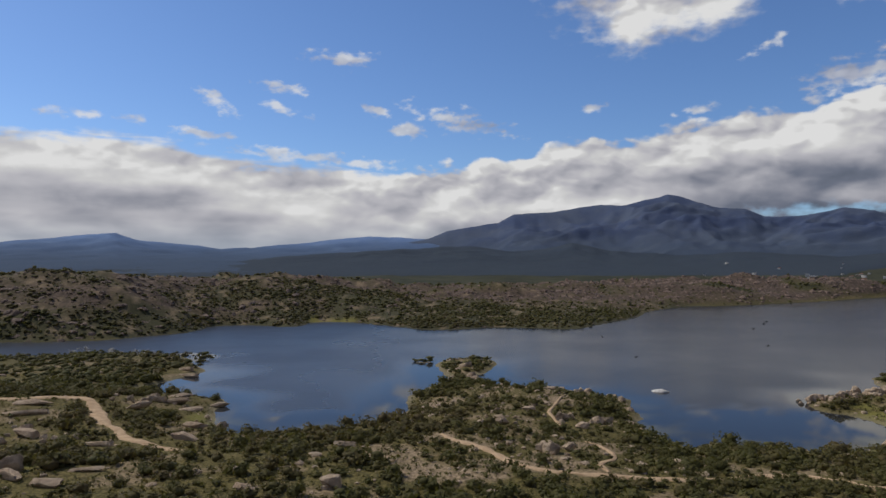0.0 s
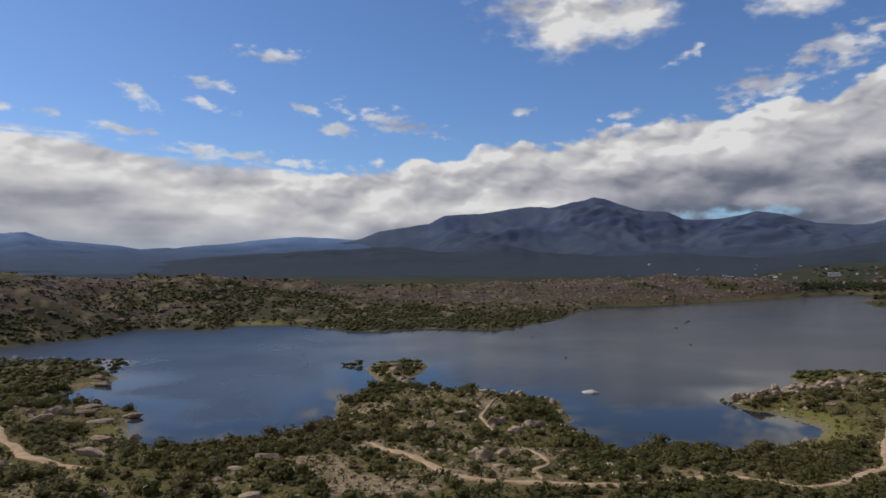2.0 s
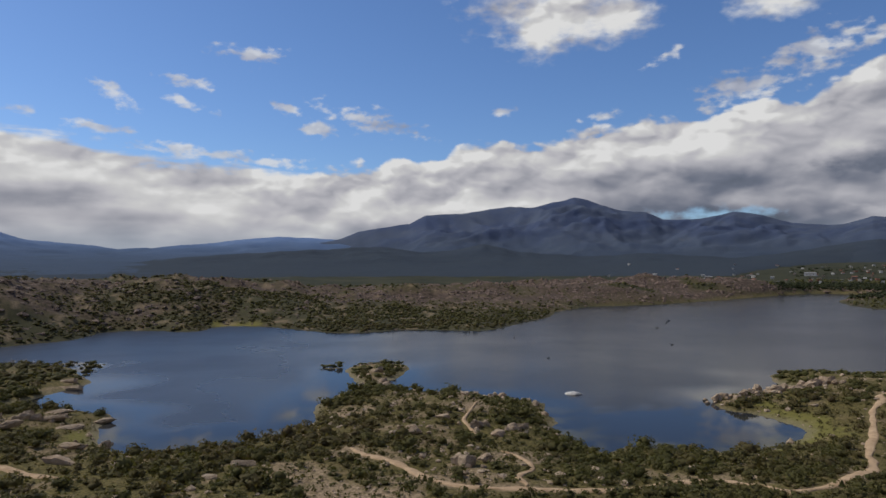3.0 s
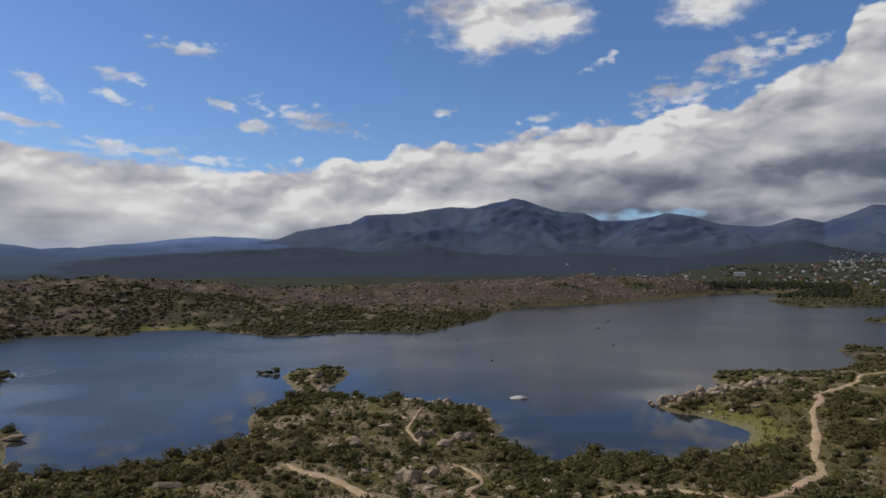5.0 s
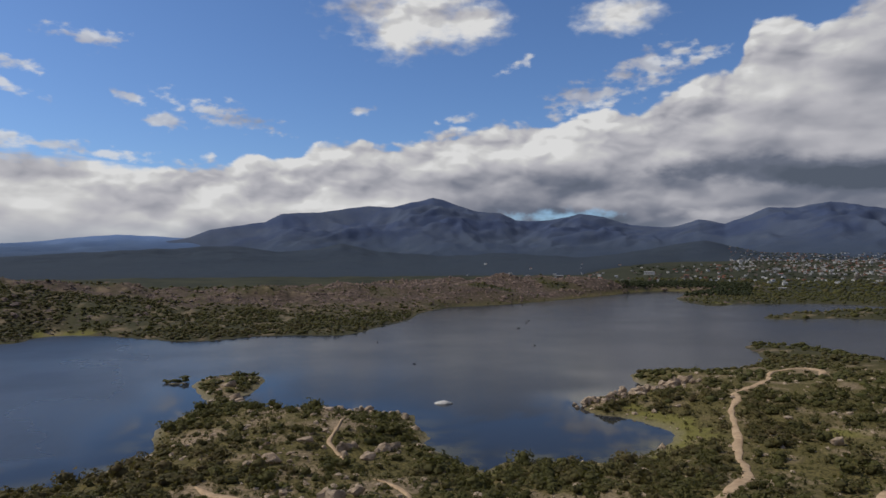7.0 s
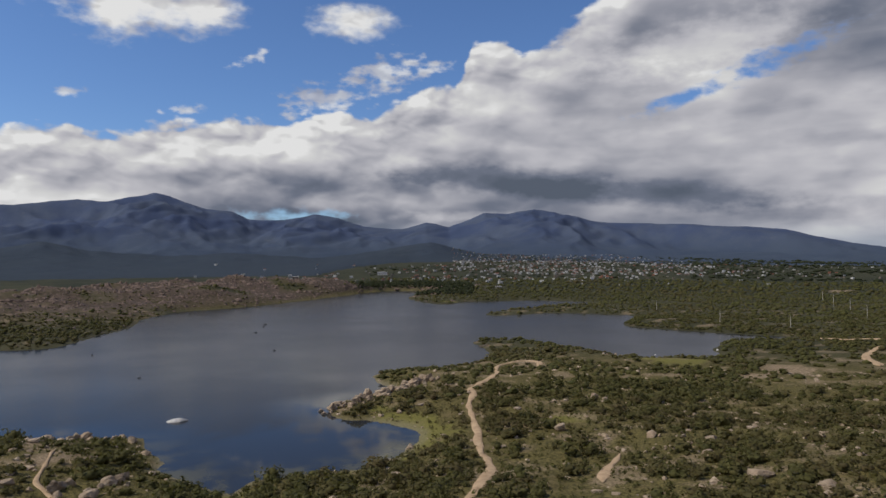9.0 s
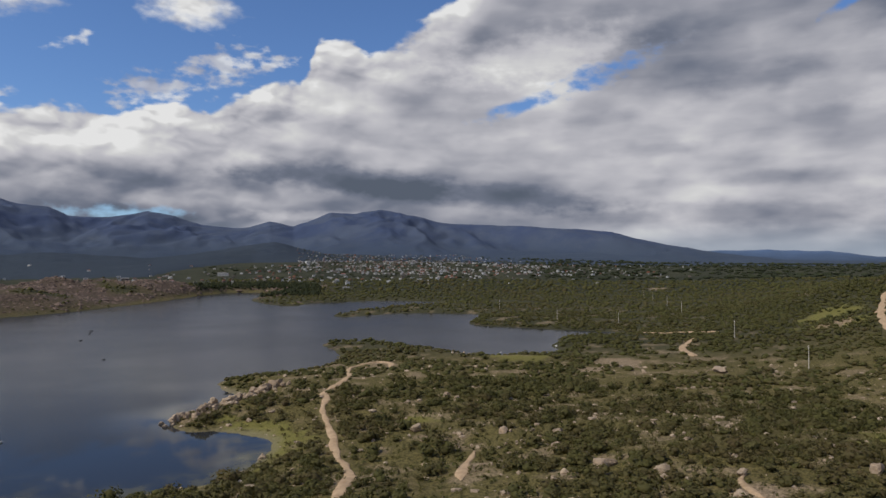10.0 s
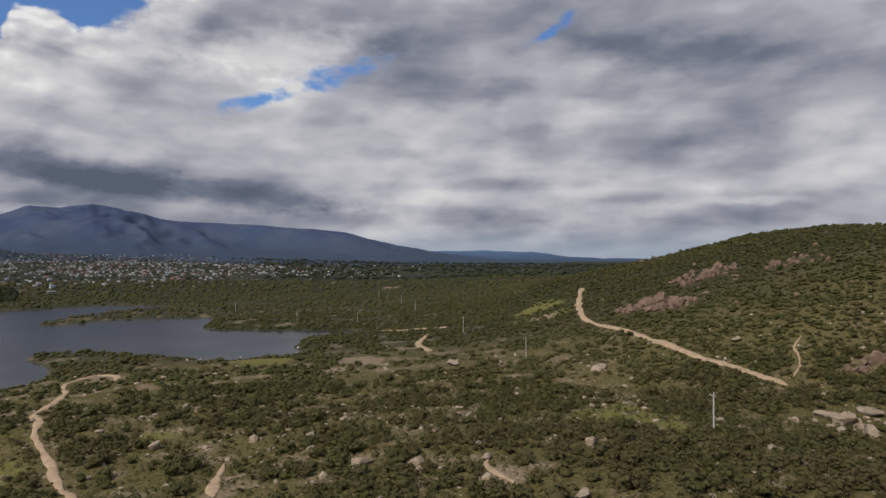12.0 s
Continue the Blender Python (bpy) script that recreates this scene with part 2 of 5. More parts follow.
def ground_material():
    m, n, b = material("scrubland", 0.95, 0.1)
    p = place_of(n)
    big, mid, small = n.noise(p, 0.035, 5, 0.6), n.noise(p, 0.22, 6, 0.65), n.noise(p, 1.6, 6, 0.7)
    soil = n.mix(n.span(mid, 0.4, 0.6), (0.074, 0.056, 0.027), (0.182, 0.137, 0.070))
    grass = n.mix(n.span(small, 0.38, 0.62), (0.046, 0.041, 0.014), (0.152, 0.124, 0.046))
    base = n.mix(n.span(n.math("ADD", n.math("MULTIPLY", big, 0.6), n.math("MULTIPLY", mid, 0.5)), 0.54, 0.76), grass, soil)
    far_forest = n.mix(n.span(n.noise(p, 0.012, 8, 0.7), 0.35, 0.65), (0.026, 0.029, 0.017), (0.050, 0.050, 0.027))
    base = n.mix(attribute(n, "woods"), base, far_forest)
    rock = n.mix(n.span(n.noise(p, 0.35, 7, 0.7), 0.4, 0.6), (0.045, 0.034, 0.026), (0.110, 0.079, 0.060))
    rock = n.mix(n.span(n.noise(p, 0.10, 6, 0.7), 0.50, 0.66), rock, n.mix(n.span(n.noise(p, 0.6, 4, 0.6), 0.4, 0.6), (0.034, 0.032, 0.016), (0.080, 0.066, 0.034)))
    base = n.mix(attribute(n, "granite"), base, rock)
    base = n.mix(attribute(n, "lush"), base, n.mix(n.span(small, 0.3, 0.7), (0.105, 0.098, 0.024), (0.185, 0.166, 0.050)))
    tuft = n.span(n.noise(p, 0.75, 5, 0.7), 0.52, 0.62)
    base = n.mix(n.math("MULTIPLY", attribute(n, "bare"), n.span(tuft, 0.0, 1.0, 1.0, 0.35)), base, n.mix(n.span(small, 0.38, 0.62), (0.140, 0.104, 0.064), (0.330, 0.246, 0.156)))
    base = n.mix(attribute(n, "beach"), base, n.mix(n.span(small, 0.25, 0.75), (0.14, 0.12, 0.075), (0.26, 0.225, 0.155)))
    n.put(b.inputs["Base Color"], base)
    bump(n, b, n.math("ADD", mid, n.math("MULTIPLY", small, 0.4)), 0.6, 0.8)
    return m


def water_material():
    m, n, b = material("lake_water", 0.06, 0.5)
    p = place_of(n)
    calm = attribute(n, "calm")
    shallow = n.math("MULTIPLY", attribute(n, "shallow"), n.span(n.noise(p, 0.10, 5, 0.6), 0.42, 0.62))
    n.put(b.inputs["Base Color"], n.mix(shallow, (0.024, 0.026, 0.030), (0.085, 0.075, 0.035)))
    stretch = n.add("ShaderNodeMapping")
    stretch.inputs["Scale"].default_value = (1.0, 0.45, 1.0)
    n.put(stretch.inputs["Vector"], p)
    wind = n.span(n.noise(p, 0.012, 4, 0.55), 0.35, 0.65, 0.75, 1.0)
    ruffle = n.math("MULTIPLY", wind, n.math("SUBTRACT", 1.0, calm))
    windy = n.math("MULTIPLY", attribute(n, "windy"), ruffle)
    n.put(b.inputs["Roughness"], n.math("ADD", n.span(ruffle, 0.0, 1.0, 0.03, 0.18, False), n.math("MULTIPLY", windy, 0.20)))
    n.put(b.inputs["IOR"], n.math("ADD", n.span(ruffle, 0.0, 1.0, 1.17, 1.098, False), n.math("MULTIPLY", windy, 0.30)))
    waves = n.add("ShaderNodeBump")
    n.put(waves.inputs["Height"], n.noise(stretch.outputs[0], 0.5, 4, 0.6))
    n.put(waves.inputs["Strength"], n.math("MULTIPLY", ruffle, 0.06))
    waves.inputs["Distance"].default_value = 0.6
    n.put(b.inputs["Normal"], waves.outputs[0])
    return m


def road_material():
    m, n, b = material("dirt_track", 0.95, 0.1)
    p = place_of(n)
    c = n.mix(n.span(n.noise(p, 0.5, 6, 0.65), 0.3, 0.7), (0.31, 0.212, 0.125), (0.48, 0.345, 0.215))
    c = n.mix(n.span(n.noise(p, 3.0, 4, 0.6), 0.5, 0.75), c, (0.30, 0.225, 0.155))
    n.put(b.inputs["Base Color"], c)
    bump(n, b, n.noise(p, 2.0, 5, 0.7), 0.5, 0.15)
    return m


def rock_material(name, low, high):
    m, n, b = material(name, 0.9, 0.2)
    p = place_of(n)
    c = n.mix(n.span(n.noise(p, 0.45, 7, 0.7), 0.3, 0.7), low, high)
    lichen = n.span(n.noise(p, 1.4, 6, 0.7), 0.58, 0.74, 0.0, 0.7)
    c = n.mix(lichen, c, tuple(k * 0.55 for k in low))
    r = n.add("ShaderNodeObjectInfo").outputs["Random"]
    c = n.mix(n.math("MULTIPLY", r, 0.35), c, (high[0] * 0.95, high[1] * 0.82, high[2] * 0.75))
    c = n.mix(n.math("MULTIPLY", n.add("ShaderNodeNewGeometry").outputs["Random Per Island"], 0.35), c, tuple(k * 0.8 for k in low))
    n.put(b.inputs["Base Color"], c)
    bump(n, b, n.math("ADD", n.noise(p, 0.9, 7, 0.75), n.math("MULTIPLY", n.noise(p, 3.5, 4, 0.6), 0.3)), 1.0, 0.6)
    return m


def pale_rock_material():
    m, n, b = material("bleached_rock", 0.9, 0.2)
    p = place_of(n)
    n.put(b.inputs["Base Color"], n.mix(n.span(n.noise(p, 1.2, 6, 0.65), 0.3, 0.7), (0.38, 0.36, 0.33), (0.66, 0.64, 0.60)))
    bump(n, b, n.noise(p, 2.2, 6, 0.7), 0.6, 0.2)
    return m


def leaf_material(name, dark, bright, dry):
    m, n, b = material(name, 0.75, 0.18)
    p = place_of(n)
    tint = attribute(n, "tint")
    r = n.add("ShaderNodeObjectInfo").outputs["Random"]
    c = n.mix(n.span(n.noise(p, 0.9, 4, 0.6), 0.3, 0.7), dark, bright)
    c = n.mix(n.span(n.noise(p, 0.11, 4, 0.6), 0.45, 0.62, 0.0, 0.75), c, n.mix(0.5, (0.038, 0.045, 0.014), (0.080, 0.088, 0.026)))
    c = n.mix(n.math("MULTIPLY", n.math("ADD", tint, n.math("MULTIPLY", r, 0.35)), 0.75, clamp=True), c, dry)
    c = n.mix(n.math("MULTIPLY", n.add("ShaderNodeNewGeometry").outputs["Random Per Island"], 0.5), c, bright)
    n.put(b.inputs["Base Color"], c)
    thin = n.add("ShaderNodeBsdfTranslucent")
    n.put(thin.inputs[0], n.mix(1.0, c, (1.2, 1.22, 0.72), "MULTIPLY"))
    both = n.add("ShaderNodeMixShader")
    both.inputs[0].default_value = 0.32
    n.put(both.inputs[1], b.outputs[0])
    n.put(both.inputs[2], thin.outputs[0])
    n.put(m.node_tree.nodes["Material Output"].inputs[0], both.outputs[0])
    return m


def plain_material(name, a, c, size, rough=0.8, spec=0.3):
    m, n, b = material(name, rough, spec)
    p = place_of(n)
    col = n.mix(n.span(n.noise(p, size, 5, 0.65), 0.3, 0.7), a, c)
    r = n.add("ShaderNodeObjectInfo").outputs["Random"]
    n.put(b.inputs["Base Color"], n.mix(n.math("MULTIPLY", r, 0.25), col, a))
    return m


# slope colours passed in already hold the blue of the air between
def mountain_material(name, forest, scrub, rock, woods):
    m, n, b = material(name, 1.0, 0.05)
    p = place_of(n)
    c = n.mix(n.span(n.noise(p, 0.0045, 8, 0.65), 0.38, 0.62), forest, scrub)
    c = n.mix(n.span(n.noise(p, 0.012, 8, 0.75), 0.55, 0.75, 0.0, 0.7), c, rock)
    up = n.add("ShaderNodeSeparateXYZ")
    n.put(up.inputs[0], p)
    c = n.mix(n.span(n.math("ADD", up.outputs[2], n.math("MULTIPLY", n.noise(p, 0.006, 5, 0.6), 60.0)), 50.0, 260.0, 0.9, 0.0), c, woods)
    n.put(b.inputs["Base Color"], c)
    bump(n, b, n.noise(p, 0.02, 8, 0.7), 0.22, 25.0)
    return m


GROUND, WATER, TRACK, ROCK, PALE = ground_material(), water_material(), road_material(), rock_material("weathered_granite", (0.25, 0.188, 0.128), (0.56, 0.445, 0.320)), pale_rock_material()
CRAG = rock_material("brown_granite", (0.088, 0.065, 0.052), (0.215, 0.160, 0.130))
HILL_ROCK = rock_material("hillside_granite", (0.115, 0.076, 0.052), (0.285, 0.195, 0.140))
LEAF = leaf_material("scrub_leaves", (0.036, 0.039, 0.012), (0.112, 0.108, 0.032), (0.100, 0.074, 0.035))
# the lakehead trees' own dark green, reused as painted shade on the far woods
LAKEHEAD_SHADE_LEAF = leaf_material("lakehead_shade_leaves", (0.024, 0.030, 0.015), (0.044, 0.052, 0.025), (0.038, 0.044, 0.022))
BARK = plain_material("bark", (0.09, 0.07, 0.05), (0.17, 0.14, 0.11), 4.0, 0.9)
POST = plain_material("weathered_post", (0.40, 0.37, 0.32), (0.54, 0.50, 0.44), 3.0, 0.85)
DARK_WOOD = plain_material("wet_wood", (0.030, 0.025, 0.02), (0.07, 0.06, 0.05), 4.0, 0.6)
CERAMIC = plain_material("ceramic", (0.30, 0.18, 0.12), (0.36, 0.24, 0.17), 9.0, 0.3, 0.5)
WALLS = [plain_material("house_plaster", c, tuple(min(1, k * 1.15) for k in c), 0.4) for c in
         ((0.46, 0.45, 0.43), (0.24, 0.23, 0.20), (0.15, 0.12, 0.10))]
ROOFS = [plain_material("house_roof", c, tuple(k * 1.3 for k in c), 0.6) for c in
         ((0.23, 0.095, 0.060), (0.30, 0.29, 0.28), (0.13, 0.11, 0.10))]
# blue distance haze is painted into the main range's slope colours
MOUNTAIN = mountain_material("hazed_mountain_forest", (0.050, 0.068, 0.122), (0.070, 0.088, 0.130), (0.104, 0.118, 0.138), (0.050, 0.067, 0.092))
# foothills: base colours tinted slate blue to stand in for haze
FOOTHILL = mountain_material("hazed_foothill_scrub", (0.036, 0.048, 0.076), (0.050, 0.062, 0.080), (0.078, 0.088, 0.092), (0.038, 0.049, 0.062))
# the farthest ranges' pale blue is air haze put into their colour
FAR_MOUNTAIN = mountain_material("hazed_far_mountain_forest", (0.120, 0.190, 0.340), (0.140, 0.210, 0.355), (0.160, 0.225, 0.360), (0.040, 0.056, 0.080))

# ---------------------------------------------------------------- lie of the land
def step(a, b, x):
    u = np.clip((x - a) / (b - a), 0.0, 1.0)
    return u * u * (3.0 - 2.0 * u)


def lattice(i, j, seed):
    h = (i.astype(np.int64) * 374761393 + j.astype(np.int64) * 668265263 + seed * 974711) & 0x7FFFFFFF
    h = ((h ^ (h >> 13)) * 1274126177) & 0x7FFFFFFF
    return ((h ^ (h >> 16)) & 0xFFFF) / 65535.0


def value_noise(x, y, seed):
    i, j = np.floor(x), np.floor(y)
    u, v = x - i, y - j
    u, v = u * u * (3 - 2 * u), v * v * (3 - 2 * v)
    a, b = lattice(i, j, seed), lattice(i + 1, j, seed)
    c, d = lattice(i, j + 1, seed), lattice(i + 1, j + 1, seed)
    return (a + (b - a) * u) * (1 - v) + (c + (d - c) * u) * v


def fbm(x, y, size, octaves=4, seed=0, gain=0.5):
    """Noise between about -1 and 1 with features of that size in metres."""
    out, amp, total = 0.0, 1.0, 0.0
    for k in range(octaves):
        out = out + amp * (value_noise(x / size + 17.3 * k, y / size - 9.1 * k, seed + k) * 2 - 1)
        total, amp, size = total + amp, amp * gain, size * 0.5
    return out / total * 1.6


def curve(points, n=4, closed=False):
    """Points along a smooth line through those given."""
    p = [np.array(q, float) for q in points]
    out, m = [], len(p)
    for i in range(m if closed else m - 1):
        a, b = p[i], p[(i + 1) % m]
        z = p[(i - 1) % m] if closed or i else a
        c = p[(i + 2) % m] if closed or i + 2 < m else b
        for k in range(n):
            t = k / n
            out.append(0.5 * (2 * a + (b - z) * t + (2 * z - 5 * a + 4 * b - c) * t * t + (3 * a - z - 3 * b + c) * t ** 3))
    if not closed:
        out.append(p[-1])
    return np.array(out)


# the waterline, stretch by stretch
FAR_WEST = [(-247, 383), (-217, 386), (-191, 397), (-181, 412), (-162, 434), (-160, 475), (-137, 484), (-102, 471), (-93, 506), (-68, 506), (-37,
    479), (-16, 456), (6, 452), (33, 467), (67, 459), (88, 456), (123, 506), (159, 557)]
FAR_MID = [(173, 595), (187, 620), (241, 679), (297, 693), (390, 745), (520, 833), (588, 882)]
FAR_EAST = [(640, 902), (678, 888), (674, 813), (600, 762), (545, 722), (505, 640), (498, 606), (515, 602), (545, 622), (589, 601), (622, 596), (643, 570), (652, 530), (636, 496),
    (602, 487), (560, 500), (530, 496), (494, 489), (460, 482), (440, 475), (428, 462), (436, 450), (464, 448), (490, 441), (508, 422), (518, 392), (527, 380), (500, 360), (446, 334)]
EAST_BAY = [(435, 318), (435, 288), (440, 258), (443, 235), (450, 211), (442, 203), (429, 207), (420, 215), (402, 229), (390, 229), (373, 221), (352, 213), (337, 199), (323, 200), (306, 213), (295, 222),
    (294, 234), (297, 246), (302, 259), (306, 288), (306, 314), (292, 325), (280, 325), (272, 311), (260, 293)]
SPIT = [(236, 270), (208, 264), (191, 264), (174, 269), (162, 261), (153, 236), (139, 231), (125, 227), (116, 219), (114, 209), (119, 202), (122,
    193), (121, 181), (113, 172), (104, 166), (92, 164)]
COVE = [(92, 163), (80, 167), (67, 171), (60, 163), (58, 170), (56, 176), (55, 183), (55, 194), (59, 195), (57, 207), (60, 223), (51, 230), (39, 241),
    (21, 251), (14, 257), (12, 271), (18, 281), (23, 307), (20, 315), (8, 315), (-2, 308), (-1, 286), (2, 258), (-2, 252), (-10, 234), (-12, 222),
    (-11, 207)]
NEAR_WEST = [(-21, 191), (-33, 182), (-42, 179), (-57, 182), (-65, 195), (-69, 209), (-69, 220), (-75, 226), (-87, 233), (-103, 239), (-112, 244),
    (-107, 249), (-104, 262), (-98, 275), (-98, 285), (-109, 300), (-123, 323), (-141, 327), (-159, 330), (-181, 323), (-206, 319)]

SHORE = curve(FAR_WEST + FAR_MID + FAR_EAST + EAST_BAY + SPIT + COVE + NEAR_WEST + [(-340, 320), (-350, 372)], 3, True)

GX0, GY0, GSTEP = -460.0, 60.0, 2.5
_gx, _gy = np.meshgrid(np.arange(GX0, 820.0, GSTEP), np.arange(GY0, 1010.0, GSTEP))


def line_distance(x, y, line, closed=False):
    best = np.full(x.shape, 1e9)
    ends = np.roll(line, -1, 0) if closed else line[1:]
    for (ax, ay), (bx, by) in zip(line[:, :2], ends[:, :2]):
        ux, uy = bx - ax, by - ay
        t = np.clip(((x - ax) * ux + (y - ay) * uy) / (ux * ux + uy * uy + 1e-9), 0, 1)
        np.minimum(best, (x - ax - t * ux) ** 2 + (y - ay - t * uy) ** 2, out=best)
    return np.sqrt(best)


def within(x, y, line):
    odd = np.zeros(x.shape, bool)
    for (ax, ay), (bx, by) in zip(line, np.roll(line, -1, 0)):
        if ay != by:
            odd ^= ((ay > y) != (by > y)) & (x < (bx - ax) * (y - ay) / (by - ay) + ax)
    return odd


_wet = within(_gx, _gy, SHORE)
_sdf = np.where(_wet, -1.0, 1.0) * line_distance(_gx, _gy, SHORE, True)


def shore(x, y):
    """Metres from the waterline: above zero on land."""
    x, y = np.asarray(x, float), np.asarray(y, float)
    u, v = (x - GX0) / GSTEP, (y - GY0) / GSTEP
    h, k = _sdf.shape
    out = (u < 0) | (v < 0) | (u > k - 2) | (v > h - 2)
    u, v = np.clip(u, 0, k - 2.001), np.clip(v, 0, h - 2.001)
    i, j = u.astype(int), v.astype(int)
    s, t = u - i, v - j
    d = (_sdf[j, i] * (1 - s) + _sdf[j, i + 1] * s) * (1 - t) + (_sdf[j + 1, i] * (1 - s) + _sdf[j + 1, i + 1] * s) * t
    d = np.where(out, np.maximum(d, 5.0) + 20.0, d)
    return d + fbm(x, y, 9.0, 3, 61) * 1.3


def bearing(az, dist, x0=0.0, y0=0.0):
    return x0 + dist * math.sin(radians(az)), y0 + dist * math.cos(radians(az))


# crests: bearing, distance, height, reach
ROCKY_CREST = [(*bearing(a, d), h, r) for a, d, h, r in (
    (-60, 560, 34, 210), (-45, 555, 34, 210), (-33, 560, 31.5, 190), (-28.5, 560, 35, 180), (-23.7, 610, 26, 190), (-17.5, 640, 21, 190),
    (-12.7, 660, 28, 200), (-6.8, 700, 17, 230), (0.8, 740, 14, 260), (10, 820, 13, 270), (14.6, 860, 13.5, 240), (21, 930, 17, 200),
    (26.5, 980, 18, 190), (32.5, 1010, 22, 180), (36, 1040, 15, 150), (41, 1080, 4, 120))]
HILL_CREST = [(*bearing(a, d, -3.5, 38.4), h, r) for a, d, h, r in (
    (88.3, 1300, 12, 420), (91.4, 1150, 12, 420), (94.9, 950, 29, 400), (99, 800, 47, 400), (103, 660, 60, 390), (106.5, 570, 69, 340),
    (109, 530, 69, 310), (116, 480, 68, 290), (130, 470, 66, 290), (150, 500, 55, 300))]


def crest_height(x, y, rows):
    """Height of a ridge that runs along the rows and falls off to either side."""
    best = np.zeros(x.shape)
    p = curve(rows, 3)
    for a, b in zip(p[:-1], p[1:]):
        u = b[:2] - a[:2]
        t = np.clip(((x - a[0]) * u[0] + (y - a[1]) * u[1]) / (u @ u), 0, 1)
        d = np.hypot(x - a[0] - t * u[0], y - a[1] - t * u[1])
        s = np.clip(1 - d / (a[3] + (b[3] - a[3]) * t), 0, 1)
        best = np.maximum(best, (a[2] + (b[2] - a[2]) * t) * s * s * (3 - 2 * s))
    return best


KNOLLS = [(90, 10, 9.0, 70, 60), (135, 60, 4.0, 40, 40), (0, 125, 3.0, 45, 30), (20, 200, 2.0, 25, 25), (-130, 190, 2.5, 50, 40),
          (175, 215, 2.0, 40, 30), (1500, 1450, 16.0, 420, 380), (260, 760, 8.0, 60, 40)]


def rocky(x, y):
    """How far the land is bare granite, from nought to one."""
    far = np.clip(crest_height(x, y, ROCKY_CREST) / 7.0, 0, 1)
    west = step(10.0, -6.0, np.degrees(np.arctan2(x, y)))
    return far * step(-0.25, 0.5, fbm(x, y, 55.0, 3, 21) + 0.55 * far + 0.1 - 0.82 * west)


def ground(x, y):
    """Height of the land over the lake."""
    x, y = np.asarray(x, float), np.asarray(y, float)
    d, r = shore(x, y), np.hypot(x, y)
    land = np.maximum(d, 0.0)
    h = 3.4 * (1 - np.exp(-land / 22.0))
    for kx, ky, kh, sx, sy in KNOLLS:
        h = h + kh * np.exp(-0.5 * (((x - kx) / sx) ** 2 + ((y - ky) / sy) ** 2)) * (1 - np.exp(-land / 18.0))
    far = crest_height(x, y, ROCKY_CREST)
    hill = crest_height(x, y, HILL_CREST)
    rise = 1 - np.exp(-land / 35.0)
    h = h + (far + hill) * rise + 30.0 * step(800.0, 2600.0, r) + 14.0 * step(2600.0, 4600.0, r)
    crag = np.clip(far / 12.0, 0, 1) * rise
    h = h + crag * (fbm(x, y, 80.0, 3, 3) * 4.5 + np.abs(fbm(x, y, 30.0, 4, 5)) * 6.0 - 2.4)
    h = h + np.clip(hill / 20.0, 0, 1) * rise * (fbm(x, y, 90.0, 3, 8) * 3.0 + fbm(x, y, 18.0, 2, 9) * 0.8)
    h = h + (fbm(x, y, 40.0, 3, 31) * 1.1 + fbm(x, y, 6.0, 2, 33) * 0.22) * step(0.0, 16.0, land) + 0.10 * np.minimum(land, 3.0)
    islet = 0.6 - 0.9 * np.hypot((x + 9.0) / 6.5, (y - 308.0) / 3.2)
    return np.where(d > 0, h, np.maximum(np.maximum(d * 0.09, -3.0), islet))


# ---------------------------------------------------------------- mesh helpers
def mesh_of(name, verts, faces, mats, smooth=False, attrs=None, slots=None):
    """A mesh from arrays: faces is one array with three or four columns, or a list of such."""
    me = bpy.data.meshes.new(name)
    groups = [np.asarray(f) for f in (faces if isinstance(faces, list) else [faces])]
    loops = np.concatenate([g.ravel() for g in groups])
    sizes = np.concatenate([np.full(len(g), g.shape[1]) for g in groups])
    me.vertices.add(len(verts))
    me.vertices.foreach_set("co", np.asarray(verts, np.float32).ravel())
    me.loops.add(len(loops))
    me.loops.foreach_set("vertex_index", loops.astype(np.int32))
    me.polygons.add(len(sizes))
    me.polygons.foreach_set("loop_start", np.concatenate([[0], np.cumsum(sizes)[:-1]]).astype(np.int32))
    me.polygons.foreach_set("use_smooth", np.full(len(sizes), smooth))
    for mt in mats if isinstance(mats, (list, tuple)) else [mats]:
        me.materials.append(mt)
    if slots is not None:
        me.polygons.foreach_set("material_index", np.asarray(slots, np.int32))
    for k, v in (attrs or {}).items():
        me.attributes.new(k, "FLOAT", "POINT").data.foreach_set("value", np.asarray(v, np.float32))
    me.update(calc_edges=True)
    me.validate()
    return me


def arrays(bm):
    """Vertices and triangles of a bmesh, which is freed."""
    bmesh.ops.triangulate(bm, faces=bm.faces[:])
    bm.verts.index_update()
    v = np.array([p.co[:] for p in bm.verts])
    f = np.array([[q.index for q in t.verts] for t in bm.faces])
    bm.free()
    return v, f


def part(name, bm, mat, parent, label="", smooth=False):
    me = bpy.data.meshes.new(name)
    bm.to_mesh(me)
    bm.free()
    me.materials.append(mat)
    if smooth:
        me.polygons.foreach_set("use_smooth", np.full(len(me.polygons), True))
    ob = new(name, me)
    ob.parent = parent
    return tagged(ob, label) if label else ob


# ---------------------------------------------------------------- tracks (plan)
LAKE_ROAD = [(71.5, 121.5), (73.5, 117), (78, 117.5), (84.6, 120.5), (95, 127.7), (101.5, 132), (109, 141), (113, 147.5), (127, 163), (136, 174), (145, 186), (157, 196), (160, 201), (169, 206), (179, 211), (193, 221), (201, 229), (213, 238.5), (221, 239.5), (230, 238.5), (228, 229.5), (218, 221)]
